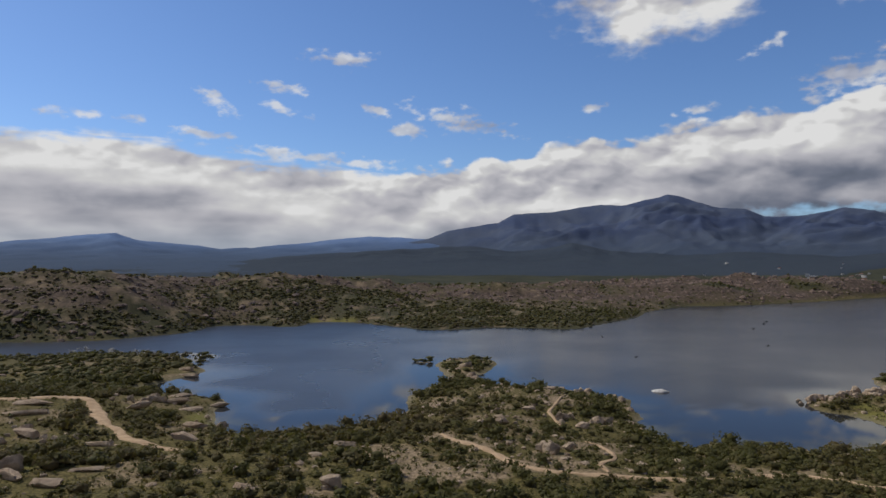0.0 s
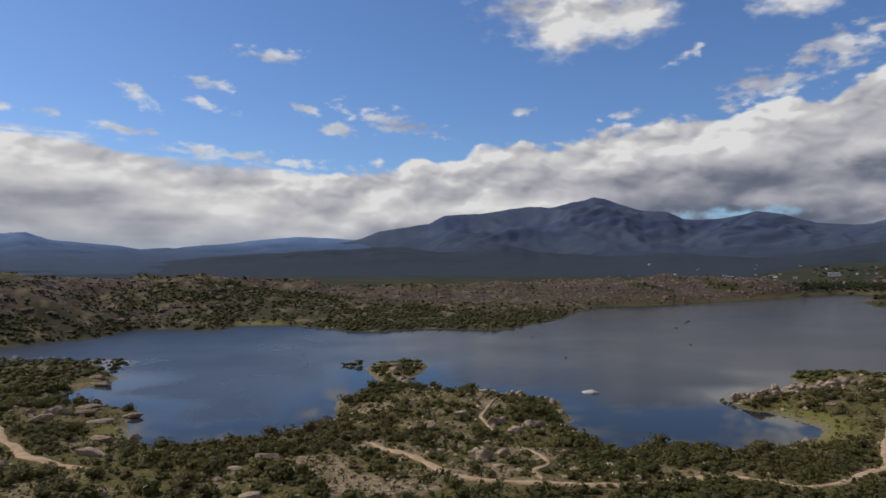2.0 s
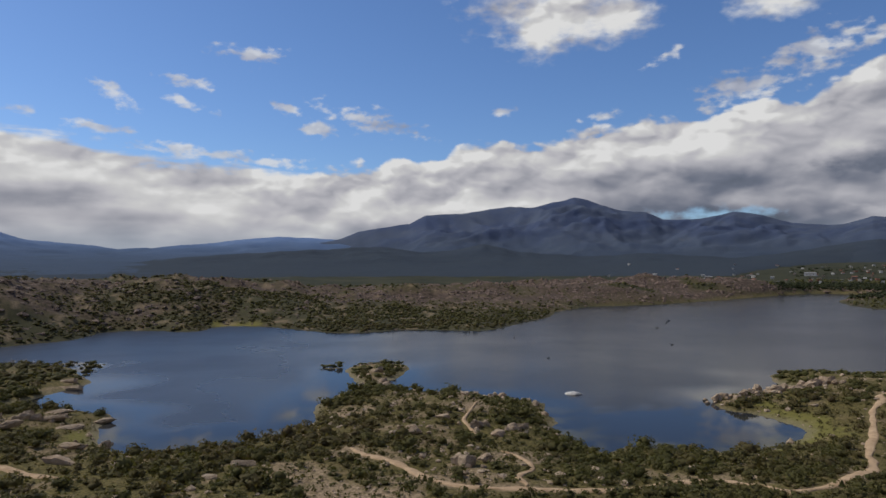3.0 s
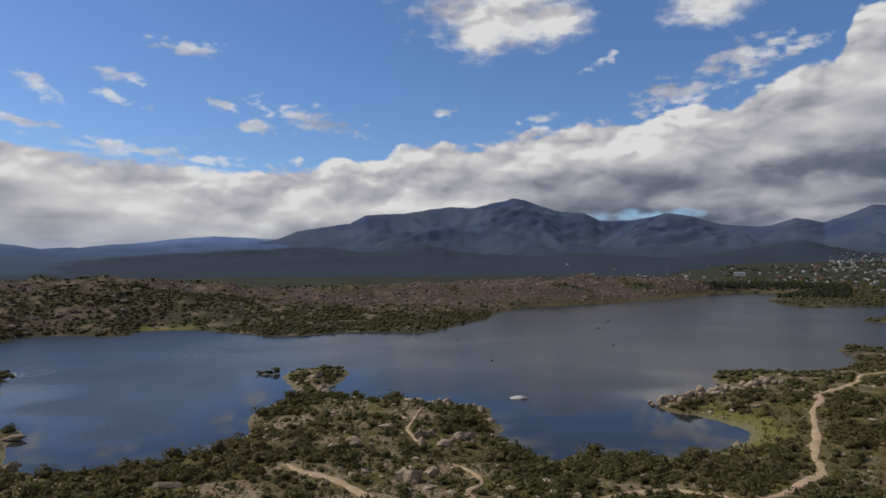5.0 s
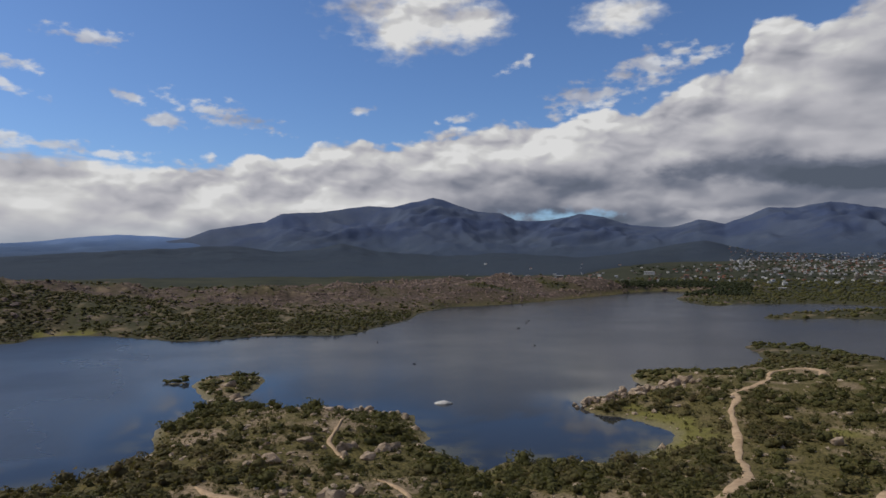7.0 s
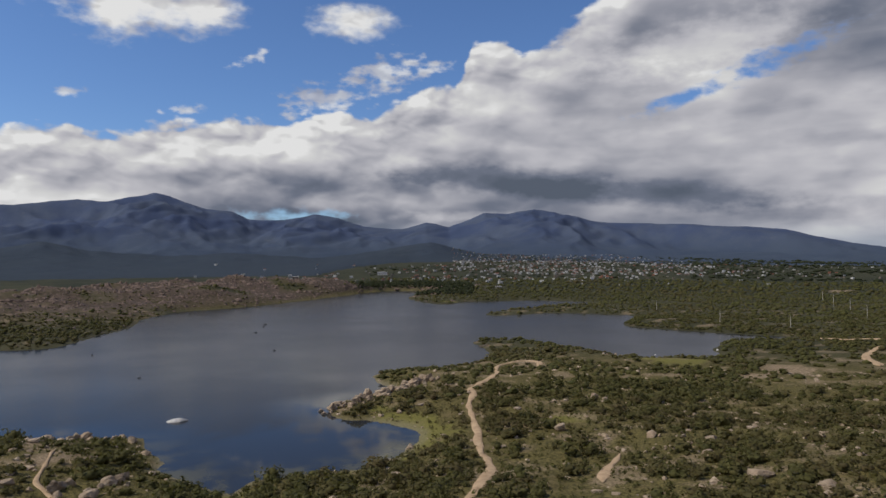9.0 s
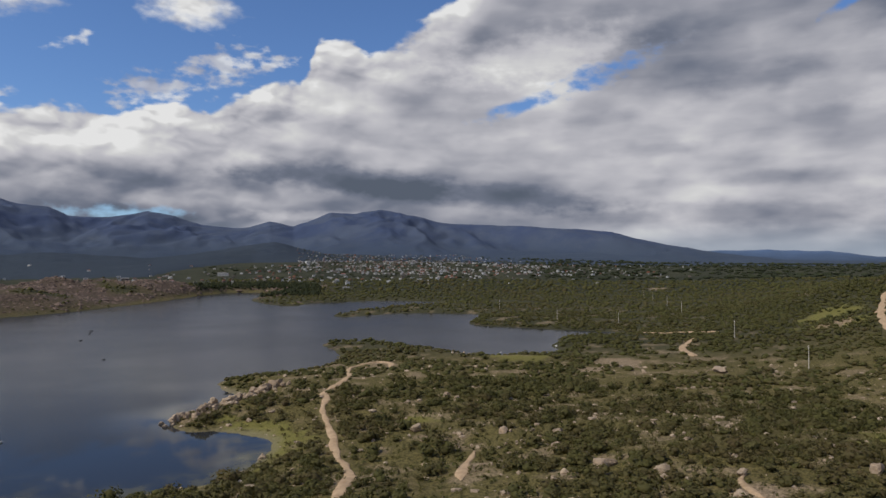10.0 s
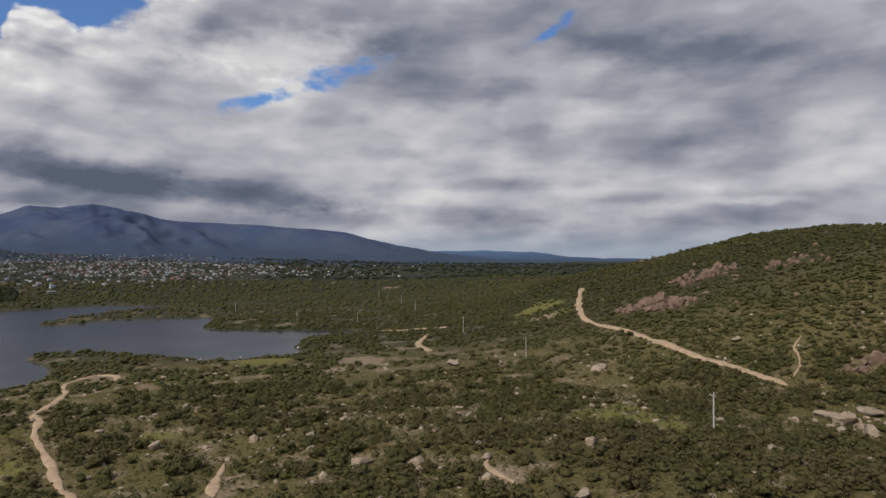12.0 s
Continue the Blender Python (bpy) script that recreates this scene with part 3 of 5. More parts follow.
WEST_ROAD = [(-190, 194), (-150, 195), (-127, 197), (-115, 199), (-105, 201), (-97, 192), (-88, 178), (-81, 171), (-73, 161), (-67, 157), (-60, 152), (-55, 150)]
HILL_ROAD = [(476, 60.4), (443, 60.3), (410, 59.4), (380, 56), (366, 51), (347.5, 41), (328, 28), (304.6, 17), (283, 8), (264.4, 0.3), (249, -8), (236, -16)]
HEADLAND_ROAD = [(-1, 158.6), (2, 152), (6.7, 146), (11, 138), (13.2, 133.5), (17.3, 127), (22, 125.2), (28.7, 124.6), (40, 124.5), (45.7, 125), (55, 129.8), (61.4, 130), (67, 128.6), (71.5, 121.5)]
HEADLAND_PATH = [(37.5, 211.5), (32.5, 196.7), (28.6, 184.7), (29.2, 177), (29.8, 170)]
SHORT_PATH = [(31.8, 154.6), (34.1, 150.6), (35.2, 139.1), (30.5, 132.5), (30.9, 127.3), (29, 124.6)]
HILL_PATH = [(285, -31), (275, -26), (261, -24), (242, -18)]
BEND_TRACK = [(331, 129), (341, 133), (352, 140), (362, 144), (378, 147), (394, 146)]
BAY_TRACK = [(442, 205), (430, 179), (426, 163), (420, 140)]
SAND_STRIP = [(130, 121), (124, 118), (113, 112.5), (106.5, 108.6)]
BOULDER_STRIP = [(118.8, 60.3), (114.3, 60.1), (109, 57), (104.6, 53.3)]
BARE = [(298, 153, 12, 1.2), (272, 154, 7, 1.5), (118, 114, 4, 0.8), (109, 57, 5, 1.4), (1022, 381, 14, 2.5), (540, 110, 12, 1.5), (-4, 126, 7, 1.0),
        (-2, 157, 6, 1.2), (5, 122, 5, 1.5), (-1, 208, 8, 1.0), (0, 159, 5, 1.0), (35, 200, 7, 1.2), (225, 236, 6, 1.2), (399, 80, 10, 1.0), (18, 232, 6, 1.4)]
LUSH = [(-68, 196, 6, 0.9), (-66, 188, 5, 0.9), (122, 184, 12, 0.75), (113, 170, 9, 1.2), (101, 163, 5, 2.0), (128, 188, 8, 0.8), (83, 162, 3, 3.0), (125, 199, 6, 0.9), (128, 207, 4, 1.4), (60, 163, 4, 1.2), (285, 205, 9, 2.2), (-48, 179, 4, 3.0), (2, 256, 4, 0.8),
        (-80, 508, 8, 2.6), (523, 618, 10, 1.5)]
CALM = [(92, 190, 30, 1.3), (-150, 322, 22, 2.6), (-40, 196, 14, 1.8)]
GRASSY = [(178, 36, 15, 2.0), (168, 27, 9, 1.5), (440, 85, 14, 2.4), (282, 194, 14, 1.2), (-84, 140, 8, 1.0), (399, 80, 18, 0.6), (150, 150, 7, 1.2)]
SANDY = [(12, 195, 30, 1.0), (30, 215, 24, 1.2), (0, 140, 24, 1.0), (30, 145, 20, 1.3), (8, 275, 14, 1.0), (150, 228, 14, 1.6)]
STONY = [(150, 228, 20, 1.4), (128, 220, 12, 1.2), (176, 222, 13, 1.2), (40, 222, 20, 1.2), (20, 180, 22, 1.2), (140, 125, 26, 1.0), (120, 95, 20, 1.0), (165, 150, 18, 1.2), (132, 152, 14, 1.0), (150, 95, 18, 1.2), (-80, 140, 18, 1.2), (-112, 186, 16, 1.2)]
THICK = [(80, 140, 26, 1.2), (135, 205, 22, 1.0), (-20, 165, 26, 1.6), (60, 150, 20, 1.0), (-115, 262, 40, 1.5), (-100, 215, 28, 1.4), (-75, 135, 20, 1.2)]
HILL_CRAGS = [(368, 14, 22, 1.0), (390, -18, 24, 1.0), (391, -51, 26, 1.0), (249, -42, 14, 1.0), (420, 0, 20, 1.2)]
TRACKS = [("dirt_road", "pale dirt road winding through the scrub to the shore", LAKE_ROAD, 1.9), ("dirt_road", "pale dirt road curving past rocks on the west shore", WEST_ROAD, 2.9),
          ("dirt_road", "wide pale dirt road cut along the foot of the hill", HILL_ROAD, 2.9), ("dirt_road", "rutted pale dirt road across the headland", HEADLAND_ROAD, 1.8),
          ("footpath", "narrow sandy footpath over the headland", HEADLAND_PATH, 0.9), ("footpath", "short sandy footpath between shrubs", SHORT_PATH, 0.9),
          ("footpath", "narrow pale footpath climbing the hill", HILL_PATH, 0.55), ("dirt_road", "short pale dirt track bending through scrub", BEND_TRACK, 2.6),
          ("dirt_road", "sandy track along the back of the bay", BAY_TRACK, 1.6),
          ("footpath", "short strip of bare sandy soil between shrubs", SAND_STRIP, 2.2), ("footpath", "winding sandy strip below a boulder", BOULDER_STRIP, 1.0)]
TRACK_LINES = [(curve(line, 8), wide) for _, _, line, wide in TRACKS]


def track_gap(x, y):
    """Metres to the edge of the nearest track."""
    best = np.full(np.shape(x), 1e9)
    for line, wide in TRACK_LINES:
        best = np.minimum(best, line_distance(x, y, line) - wide / 2)
    return best


# bare patches: x, y, radius, and how far along x they stretch
def patches(x, y, rows):
    best = np.zeros(np.shape(x))
    wob = fbm(x, y, 7.0, 3, 44) * 0.35
    for px, py, r, sx in rows:
        best = np.maximum(best, step(0.0, 0.35, 1.0 - np.hypot((x - px) / (r * sx), (y - py) / r) + wob))
    return best


def bareness(x, y):
    near = np.hypot(x, y) < 700
    sandy = patches(x, y, SANDY)
    n = step(0.34 - 0.28 * sandy, 0.68 - 0.16 * sandy, fbm(x, y, 7.0, 4, 71)) * (0.7 + 0.2 * sandy) * near
    n = n * (1 - np.clip(crest_height(x, y, HILL_CREST) / 14.0, 0, 0.9))
    return np.maximum(n, patches(x, y, BARE))


def lushness(x, y):
    return np.maximum(patches(x, y, LUSH), patches(x, y, GRASSY))


# ---------------------------------------------------------------- ground, water and mountains
def build_ground():
    az = np.radians(np.concatenate([np.arange(-48, 126, 0.4), np.arange(126, 312, 3.0)]))
    r = 40.0 * 1.0125 ** np.arange(0, 386)
    A, R = np.meshgrid(az, r)
    x, y = R * np.sin(A), R * np.cos(A) + 15.0
    n, k = x.shape
    z = ground(x, y)
    v = np.stack([x, y, z], -1).reshape(-1, 3)
    v = np.concatenate([v, [[0.0, 15.0, float(ground(np.array([0.0]), np.array([15.0]))[0])]]])
    i = np.arange(n * k).reshape(n, k)
    j = np.roll(i, -1, 1)
    quads = np.stack([i[:-1], i[1:], j[1:], j[:-1]], -1).reshape(-1, 4)
    hub = np.stack([np.full(k, n * k), i[0], j[0]], -1)
    fx, fy = v[:, 0], v[:, 1]
    d = shore(fx, fy)
    attrs = {"bare": bareness(fx, fy) * (d > 1.5), "granite": rocky(fx, fy) * step(0, 10, d), "lush": lushness(fx, fy),
             "beach": step(3.2, 0.6, d) * (1 - 0.92 * step(280, 420, np.hypot(fx, fy))) * (0.55 + 0.45 * np.clip(fbm(fx, fy, 30, 2, 19), -1, 1)),
             "woods": np.maximum(step(520.0, 1100.0, np.hypot(fx, fy)), 0.8 * step(300.0, 420.0, np.hypot(fx, fy))) * (1 - rocky(fx, fy))}
    ob = new("ground", mesh_of("ground", v, [quads, hub], GROUND, True, attrs))
    tagged(ob, "dry scrubland with sandy soil, grass and granite round the lake", "ground", kind="structure")


def build_water():
    x, y = np.meshgrid(np.arange(-440, 800, 4.0), np.arange(120, 960, 4.0))
    d = shore(x, y)
    n, k = x.shape
    i = np.arange(n * k).reshape(n, k)
    keep = (np.minimum(d[:-1, :-1], d[1:, 1:]) < 12).ravel()
    quads = np.stack([i[:-1, :-1], i[:-1, 1:], i[1:, 1:], i[1:, :-1]], -1).reshape(-1, 4)[keep]
    v = np.stack([x, y, np.zeros_like(x)], -1).reshape(-1, 3)
    near = step(350.0, 260.0, np.hypot(x, y))
    calm = near * step(-26.0, -5.0, d + 8.0 * fbm(x, y, 36.0, 3, 47))
    calm = np.clip(np.maximum(calm, patches(x, y, CALM)) + 0.15 * step(-8, 0, d), 0, 1)
    shallow = step(-14.0, -1.0, d) * step(260, 190, np.hypot(x, y))
    ob = new("lake", mesh_of("lake", v, quads, WATER, True, {"calm": calm.ravel(), "windy": step(40.0, -90.0, x).ravel(), "shallow": shallow.ravel()}))
    tagged(ob, "wide grey-blue reservoir, ruffled in the middle and calm in the coves", "lake", kind="structure")


# skylines: bearing and rise in degrees
MAIN_RIDGE = [(-10, 0.2), (-5, 0.9), (-1.1, 1.8), (0.5, 2.4), (2.3, 2.8), (4.6, 3.0), (5.9, 3.8), (9.7, 4.1), (13.0, 4.4), (14.9, 4.3), (16.3, 4.7), (18.2, 5.1), (19.6, 4.7),
              (21.9, 4.0), (23.8, 3.8), (25.1, 3.2), (27.8, 3.2), (30.4, 3.6), (32.2, 3.4), (34.3, 2.8), (36.7, 2.6), (37.9, 2.7), (39.4, 3.1), (41.3, 2.7),
              (44.3, 3.9), (46.1, 3.8), (48.2, 4.2), (51.2, 3.7), (53.1, 3.2), (57.9, 2.9), (64.2, 2.55), (67.3, 2.3), (69.6, 1.7), (72.0, 1.2), (73.9, 0.8), (76.7, 0.4), (81.4, 0.0), (86, -0.2)]
WEST_RIDGE = [(-60, 1.3), (-45, 1.6), (-32.9, 1.2), (-30.8, 1.5), (-28.7, 1.7), (-25.5, 1.9), (-23.8, 1.5), (-21.7, 1.3), (-18.0, 0.8), (-15.4, 1.0), (-13.2, 1.2), (-10.5, 1.4), (-6.3, 1.9),
              (-4.0, 1.8), (-1.6, 1.7), (0.8, 1.4), (6, 1.0)]
FOOT_RIDGE = [(-30, -0.5), (-17.6, -0.25), (-10.5, 0.3), (-4, 0.8), (2.2, 1.0), (5.5, 0.6), (7.3, 0.7), (10.6, 1.2), (12.4, 1.0), (13.7, 0.6), (18.9, 0.25), (24, 0.5), (29.9, 0.15), (34, 0.5), (37, 1.0), (39.8, 1.4), (41.6, 1.0),
              (43.5, 0.5), (50.6, 0.3), (57, 0.0), (64, -0.2)]
EAST_RIDGE = [(66, 0.3), (72.0, 0.6), (74.3, 0.7), (79.0, 0.8), (82.8, 0.7), (86.0, 0.25), (92, 0.1), (100, 0.0)]


def build_mountains(name, label, rows, mat, r0, r1, r2, seed, grain, az_step=0.16, bend=2.1):
    """A range of slopes that rise from r0 to crests near r1 and fall behind to r2; its skyline follows the rows of bearing and rise in degrees."""
    a = np.arange(rows[0][0], rows[-1][0], az_step)
    prof = np.interp(a, [q[0] for q in rows], [q[1] for q in rows])
    prof = prof + fbm(a * 60.0, a * 0, 130.0, 4, seed) * 0.07
    foot = np.interp(a, [q[0] for q in r0], [q[1] for q in r0])
    s = np.concatenate([np.linspace(0, 1, 80) ** 0.8, np.linspace(1, 2, 12)[1:]])
    A, S = np.meshgrid(np.radians(a), s)
    R = np.where(S <= 1, foot[None, :] + (r1 - foot[None, :]) * S, r1 + (r2 - r1) * (S - 1))
    r0 = foot[None, :]
    x, y = R * np.sin(A), R * np.cos(A)
    wx, wy = x + fbm(x, y, grain * 1.5, 3, seed + 4) * grain * 0.4, y + fbm(x, y, grain * 1.5, 3, seed + 7) * grain * 0.4
    spur = 1 - 1.3 * np.abs(fbm(wx, wy, grain, 5, seed + 11, 0.55))
    crest = np.exp(-((R - r1) / 220.0) ** 2)
    rise = step(r0, r1, R) ** bend * np.where(R > r1, step(r2 + 300, r1, R) * 0.6 + 0.4, 1.0)
    body = rise * (1 - 0.50 * (1 - spur) * (1 - 0.93 * crest)) + 0.07 * np.maximum(spur - 0.45, 0) * step(r0, r0 + 900, R) * step(r1, r1 - 500, R)
    base = ground(x, y) - 3.0 + 6.0 * step(r0, r0 + 200.0, R)
    need = np.maximum(np.tan(np.radians(prof)) * r1 + 47.0 - ground(r1 * np.sin(np.radians(a)), r1 * np.cos(np.radians(a))) + 3.0, 4.0)
    z = base + body * need[None, :]
    n, k = x.shape
    i = np.arange(n * k).reshape(n, k)
    quads = np.stack([i[:-1, :-1], i[1:, :-1], i[1:, 1:], i[:-1, 1:]], -1).reshape(-1, 4)
    v = np.stack([x, y, z], -1).reshape(-1, 3)
    ob = new(name, mesh_of(name, v, quads, mat, True))
    tagged(ob, label, "mountains", kind="structure")
    SLOPES.append((a, R, z))


SLOPES = []


def slope_at(x, y):
    """Height of the land, the feet of the mountains included."""
    deg, r, best = np.degrees(np.arctan2(x, y)), np.hypot(x, y), ground(x, y)
    for a, reach, z in SLOPES:
        col = np.clip(np.round((deg - a[0]) / (a[1] - a[0])).astype(int), 0, len(a) - 1)
        for k in range(len(deg)):
            if a[0] <= deg[k] <= a[-1] and reach[0, col[k]] < r[k] < reach[-1, col[k]]:
                best[k] = max(best[k], float(np.interp(r[k], reach[:, col[k]], z[:, col[k]])))
    return best


build_ground()
build_water()
build_mountains("mountain_range_main", "dark forested mountain range with gullied slopes and painted-in haze above the town", MAIN_RIDGE, MOUNTAIN, [(-10, 2450), (30, 2450), (38, 2450), (60, 2250), (90, 2500)], 3900, 4300, 101, 760.0, bend=1.55)
build_mountains("mountain_range_front", "low dark wooded foothills with painted-in haze below the mountains", FOOT_RIDGE, FOOTHILL, [(-30, 1350), (30, 1400), (38, 2250), (60, 2350)], 2900, 3150, 171, 420.0, 0.25, bend=1.2)
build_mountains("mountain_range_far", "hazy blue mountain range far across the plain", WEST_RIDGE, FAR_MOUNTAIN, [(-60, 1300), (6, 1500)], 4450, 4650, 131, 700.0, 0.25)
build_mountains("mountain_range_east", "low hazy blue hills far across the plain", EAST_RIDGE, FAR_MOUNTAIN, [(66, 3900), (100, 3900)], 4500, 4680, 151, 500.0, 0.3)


# ---------------------------------------------------------------- tracks
def build_track(name, label, line, wide, seed):
    p = curve(line, 14)
    seg = np.hypot(*np.diff(p[:, :2], axis=0).T)
    s = np.concatenate([[0], np.cumsum(seg)])
    q = np.arange(0, s[-1], 1.2)
    cx, cy = np.interp(q, s, p[:, 0]), np.interp(q, s, p[:, 1])
    cx, cy = cx + fbm(q, q * 0, 14.0, 2, seed) * 0.5, cy + fbm(q, q * 0, 14.0, 2, seed + 5) * 0.5
    tx, ty = np.gradient(cx), np.gradient(cy)
    ln = np.hypot(tx, ty) + 1e-9
    nx, ny = -ty / ln, tx / ln
    half = wide / 2 * np.clip(1 + fbm(q, q * 0 + seed, 9.0, 4, seed + 9, 0.65) * 0.62, 0.45, 2.0) * np.clip(np.minimum(q, q[-1] - q) / 5.0, 0.2, 1.0)
    across = np.array([-1.25, -0.95, -0.55, -0.2, 0.2, 0.55, 0.95, 1.25])
    lift = np.array([-0.35, 0.05, 0.02, 0.10, 0.10, 0.02, 0.05, -0.35])
    x = cx[:, None] + nx[:, None] * half[:, None] * across
    y = cy[:, None] + ny[:, None] * half[:, None] * across
    far = np.hypot(x, y)
    z = ground(x, y) + lift + 0.16 + np.clip(far - 150, 0, 600) * 0.0009
    n, k = x.shape
    i = np.arange(n * k).reshape(n, k)
    quads = np.stack([i[:-1, :-1], i[:-1, 1:], i[1:, 1:], i[1:, :-1]], -1).reshape(-1, 4)
    ob = new(name, mesh_of(name, np.stack([x, y, z], -1).reshape(-1, 3), quads, TRACK, True))
    tagged(ob, label, "road" if name == "dirt_road" else "path", kind="structure")


for k, (name, label, line, wide) in enumerate(TRACKS):
    build_track(name, label, line, wide, 200 + 13 * k)


# ---------------------------------------------------------------- rocks
def rock_arrays(seed, detail, slab=0.55, jag=0.35):
    """A weathered boulder about one metre across, with flat broken faces."""
    rng = random.Random(seed)
    bm = bmesh.new()
    bmesh.ops.create_icosphere(bm, subdivisions=detail, radius=0.5)
    off = Vector((rng.uniform(-50, 50), rng.uniform(-50, 50), rng.uniform(-50, 50)))
    cuts = [(Vector((rng.gauss(0, 1), rng.gauss(0, 1), rng.gauss(0.1, 0.8))).normalized(), rng.uniform(0.22, 0.40)) for _ in range(14)]
    for v in bm.verts:
        c = v.co.copy()
        c *= 1 + jag * noise.noise(c * 2.2 + off) + 0.22 * noise.noise(c * 5.0 + off) - 0.16 * max(0.0, 0.25 - abs(noise.noise(c * 3.0 - off))) * 4.0
        for nrm, lim in cuts:
            over = c.dot(nrm) - lim
            if over > 0:
                c -= nrm * over * 0.93
        v.co = Vector((c.x, c.y * 0.85, c.z * slab))
    return arrays(bm)


ROCKS_FINE = [rock_arrays(300 + k, 3, 0.5 + 0.08 * (k % 4)) for k in range(8)]
ROCKS_ROUGH = [rock_arrays(340 + k, 2, 0.5 + 0.1 * (k % 3), 0.5) for k in range(8)]
for k, (v, f) in enumerate(ROCKS_ROUGH[:5]):
    ROCKS_ROUGH[k] = (v * np.array([1.9, 1.0, 0.85]), f)
ROCKS_PLAIN = [rock_arrays(380 + k, 1, 0.6 + 0.1 * (k % 3), 0.5) for k in range(8)]
ROCK_MESHES = [mesh_of("boulder", v, f, ROCK, False) for v, f in ROCKS_FINE]
PALE_MESHES = [mesh_of("boulder", v, f, PALE, False) for v, f in ROCKS_FINE[:3]]


ROCK_SPOTS = []


def ground_at(x, y):
    return float(ground(np.array([float(x)]), np.array([float(y)]))[0])


def boulder(x, y, wide, deep, high, label, meshes=ROCK_MESHES, seed=0, sink=0.18):
    rng = random.Random(seed * 7 + int(x * 13 + y * 5))
    ob = new("boulder", meshes[rng.randrange(len(meshes))])
    ob.matrix_basis = Matrix.Translation((x, y, max(ground_at(x, y), -0.3) + high * (0.5 - sink))) @ Euler((rng.uniform(-0.12, 0.12), rng.uniform(-0.12, 0.12), rng.uniform(-0.5, 0.5))).to_matrix().to_4x4() @ Matrix.Diagonal((wide, deep, high * 1.7, 1))
    ROCK_SPOTS.append((x, y, wide * 0.5))
    return tagged(ob, label, "boulder", "boulders on the scrubland")


def strew(templates, x, y, z, size, squash, seed, tint=None):
    """Copies of small meshes, joined: turned at random, each of its own size."""
    rng = np.random.default_rng(seed)
    pick = rng.integers(0, len(templates), len(x))
    turn_by = rng.uniform(0, 2 * np.pi, len(x))
    vs, fs, ts, base = [], [], [], 0
    for k, (tv, tf) in enumerate(templates):
        m = np.nonzero(pick == k)[0]
        if not len(m):
            continue
        c, s = np.cos(turn_by[m])[:, None], np.sin(turn_by[m])[:, None]
        px = (tv[None, :, 0] * c - tv[None, :, 1] * s) * size[m][:, None] + x[m][:, None]
        py = (tv[None, :, 0] * s + tv[None, :, 1] * c) * size[m][:, None] + y[m][:, None]
        pz = tv[None, :, 2] * (size[m] * squash[m])[:, None] + z[m][:, None]
        vs.append(np.stack([px, py, pz], -1).reshape(-1, 3))
        fs.append((tf[None] + (np.arange(len(m)) * len(tv))[:, None, None]).reshape(-1, 3) + base)
        base += len(m) * len(tv)
        if tint is not None:
            ts.append(np.repeat(tint[m], len(tv)))
    return np.concatenate(vs), np.concatenate(fs), (np.concatenate(ts) if tint is not None else None)


# x, y, width, depth, height
BOULDERS = [(138, 144, 4, 3, 3.2), (146, 108, 5, 4, 2.6), (133, 102, 5, 4, 2.2), (119, 85, 7, 4, 2.2), (129, 43, 5, 3, 2.2), (118, 61, 3.2, 2.5, 1.4), (100, 43, 4, 3, 1.8), (195, 0, 6, 4, 1.8),
            (196, -20, 12, 8, 4.5), (181, -21, 8, 6, 3.4), (293, -9, 8, 5, 2.5), (276, 44, 15, 7, 2.6), (291, 108, 22, 9, 3.4)]
BOULDERS += [(-19, 117, 6.5, 5, 3.4), (-98, 162, 12, 6, 3), (-83, 132, 7, 5, 4), (-86, 194, 9, 5, 2.6), (-72, 124, 8, 5, 2.4), (-22, 150, 6, 3.5, 1.8), (21, 142, 4.5, 3.5, 2.4), (-34, 117, 5, 4, 2)]
BOULDERS += [(-114, 191, 17, 5, 1.8), (-109, 181, 15, 5, 1.6), (-80, 127, 9, 4, 1.8), (-69, 132, 8, 3, 1.2), (-77, 155, 10, 4, 1.5), (-61, 163, 9, 4, 1.8), (-82, 207, 18, 5, 1.6), (-74, 203, 12, 5, 1.6), (-26, 142, 5, 3, 1.2),
             (203, -18, 16, 7, 1.8), (207, -29, 14, 7, 2.4), (182, -15, 8, 4, 1.6)]
BOULDERS += [(14, 170, 7, 5, 2.8), (35, 172, 6, 4, 2.4), (22, 141, 5, 4, 3.2), (44, 183, 4, 3, 1.8), (23, 183, 5, 4, 2), (145, 122, 4, 3, 2), (179, 164, 4, 3, 2), (117, 73, 4, 3, 1.8)]
SHORE_ROCKS = [(12, 261, 7, 5, 3.2), (22, 244, 5, 4, 2), (35, 222, 5, 4, 2), (48, 222, 4.5, 3.5, 2), (57, 219, 4, 3, 2.4), (10, 284, 6, 5, 2.5), (119, 220, 5, 4, 2.6), (129, 222, 6, 4, 2.6),
               (141, 226, 7, 5, 3), (149, 232, 6, 5, 3), (132, 225, 5, 4, 2.6), (155, 228, 6, 5, 2.6), (-83, 217, 13, 6, 2), (-70, 214, 8, 5, 2)]
SHORE_ROCKS += [(40, 236, 5, 4, 2.2), (56, 206, 4, 3, 1.8), (-66, 181, 9, 5, 2.4), (-100, 270, 16, 6, 2.2), (-104, 279, 10, 6, 2)]
PALE_ROCKS = [(75, 238, 9.5, 4.0, 2.0), (69, 239, 8.0, 2.4, 0.35), (289, 232, 3, 2, 1.2), (294, 229, 3.5, 2, 1.3), (286, 237, 2.5, 2, 1.0), (312, 224, 2, 1.5, 0.9), (351, 211, 4, 2, 1.2)]
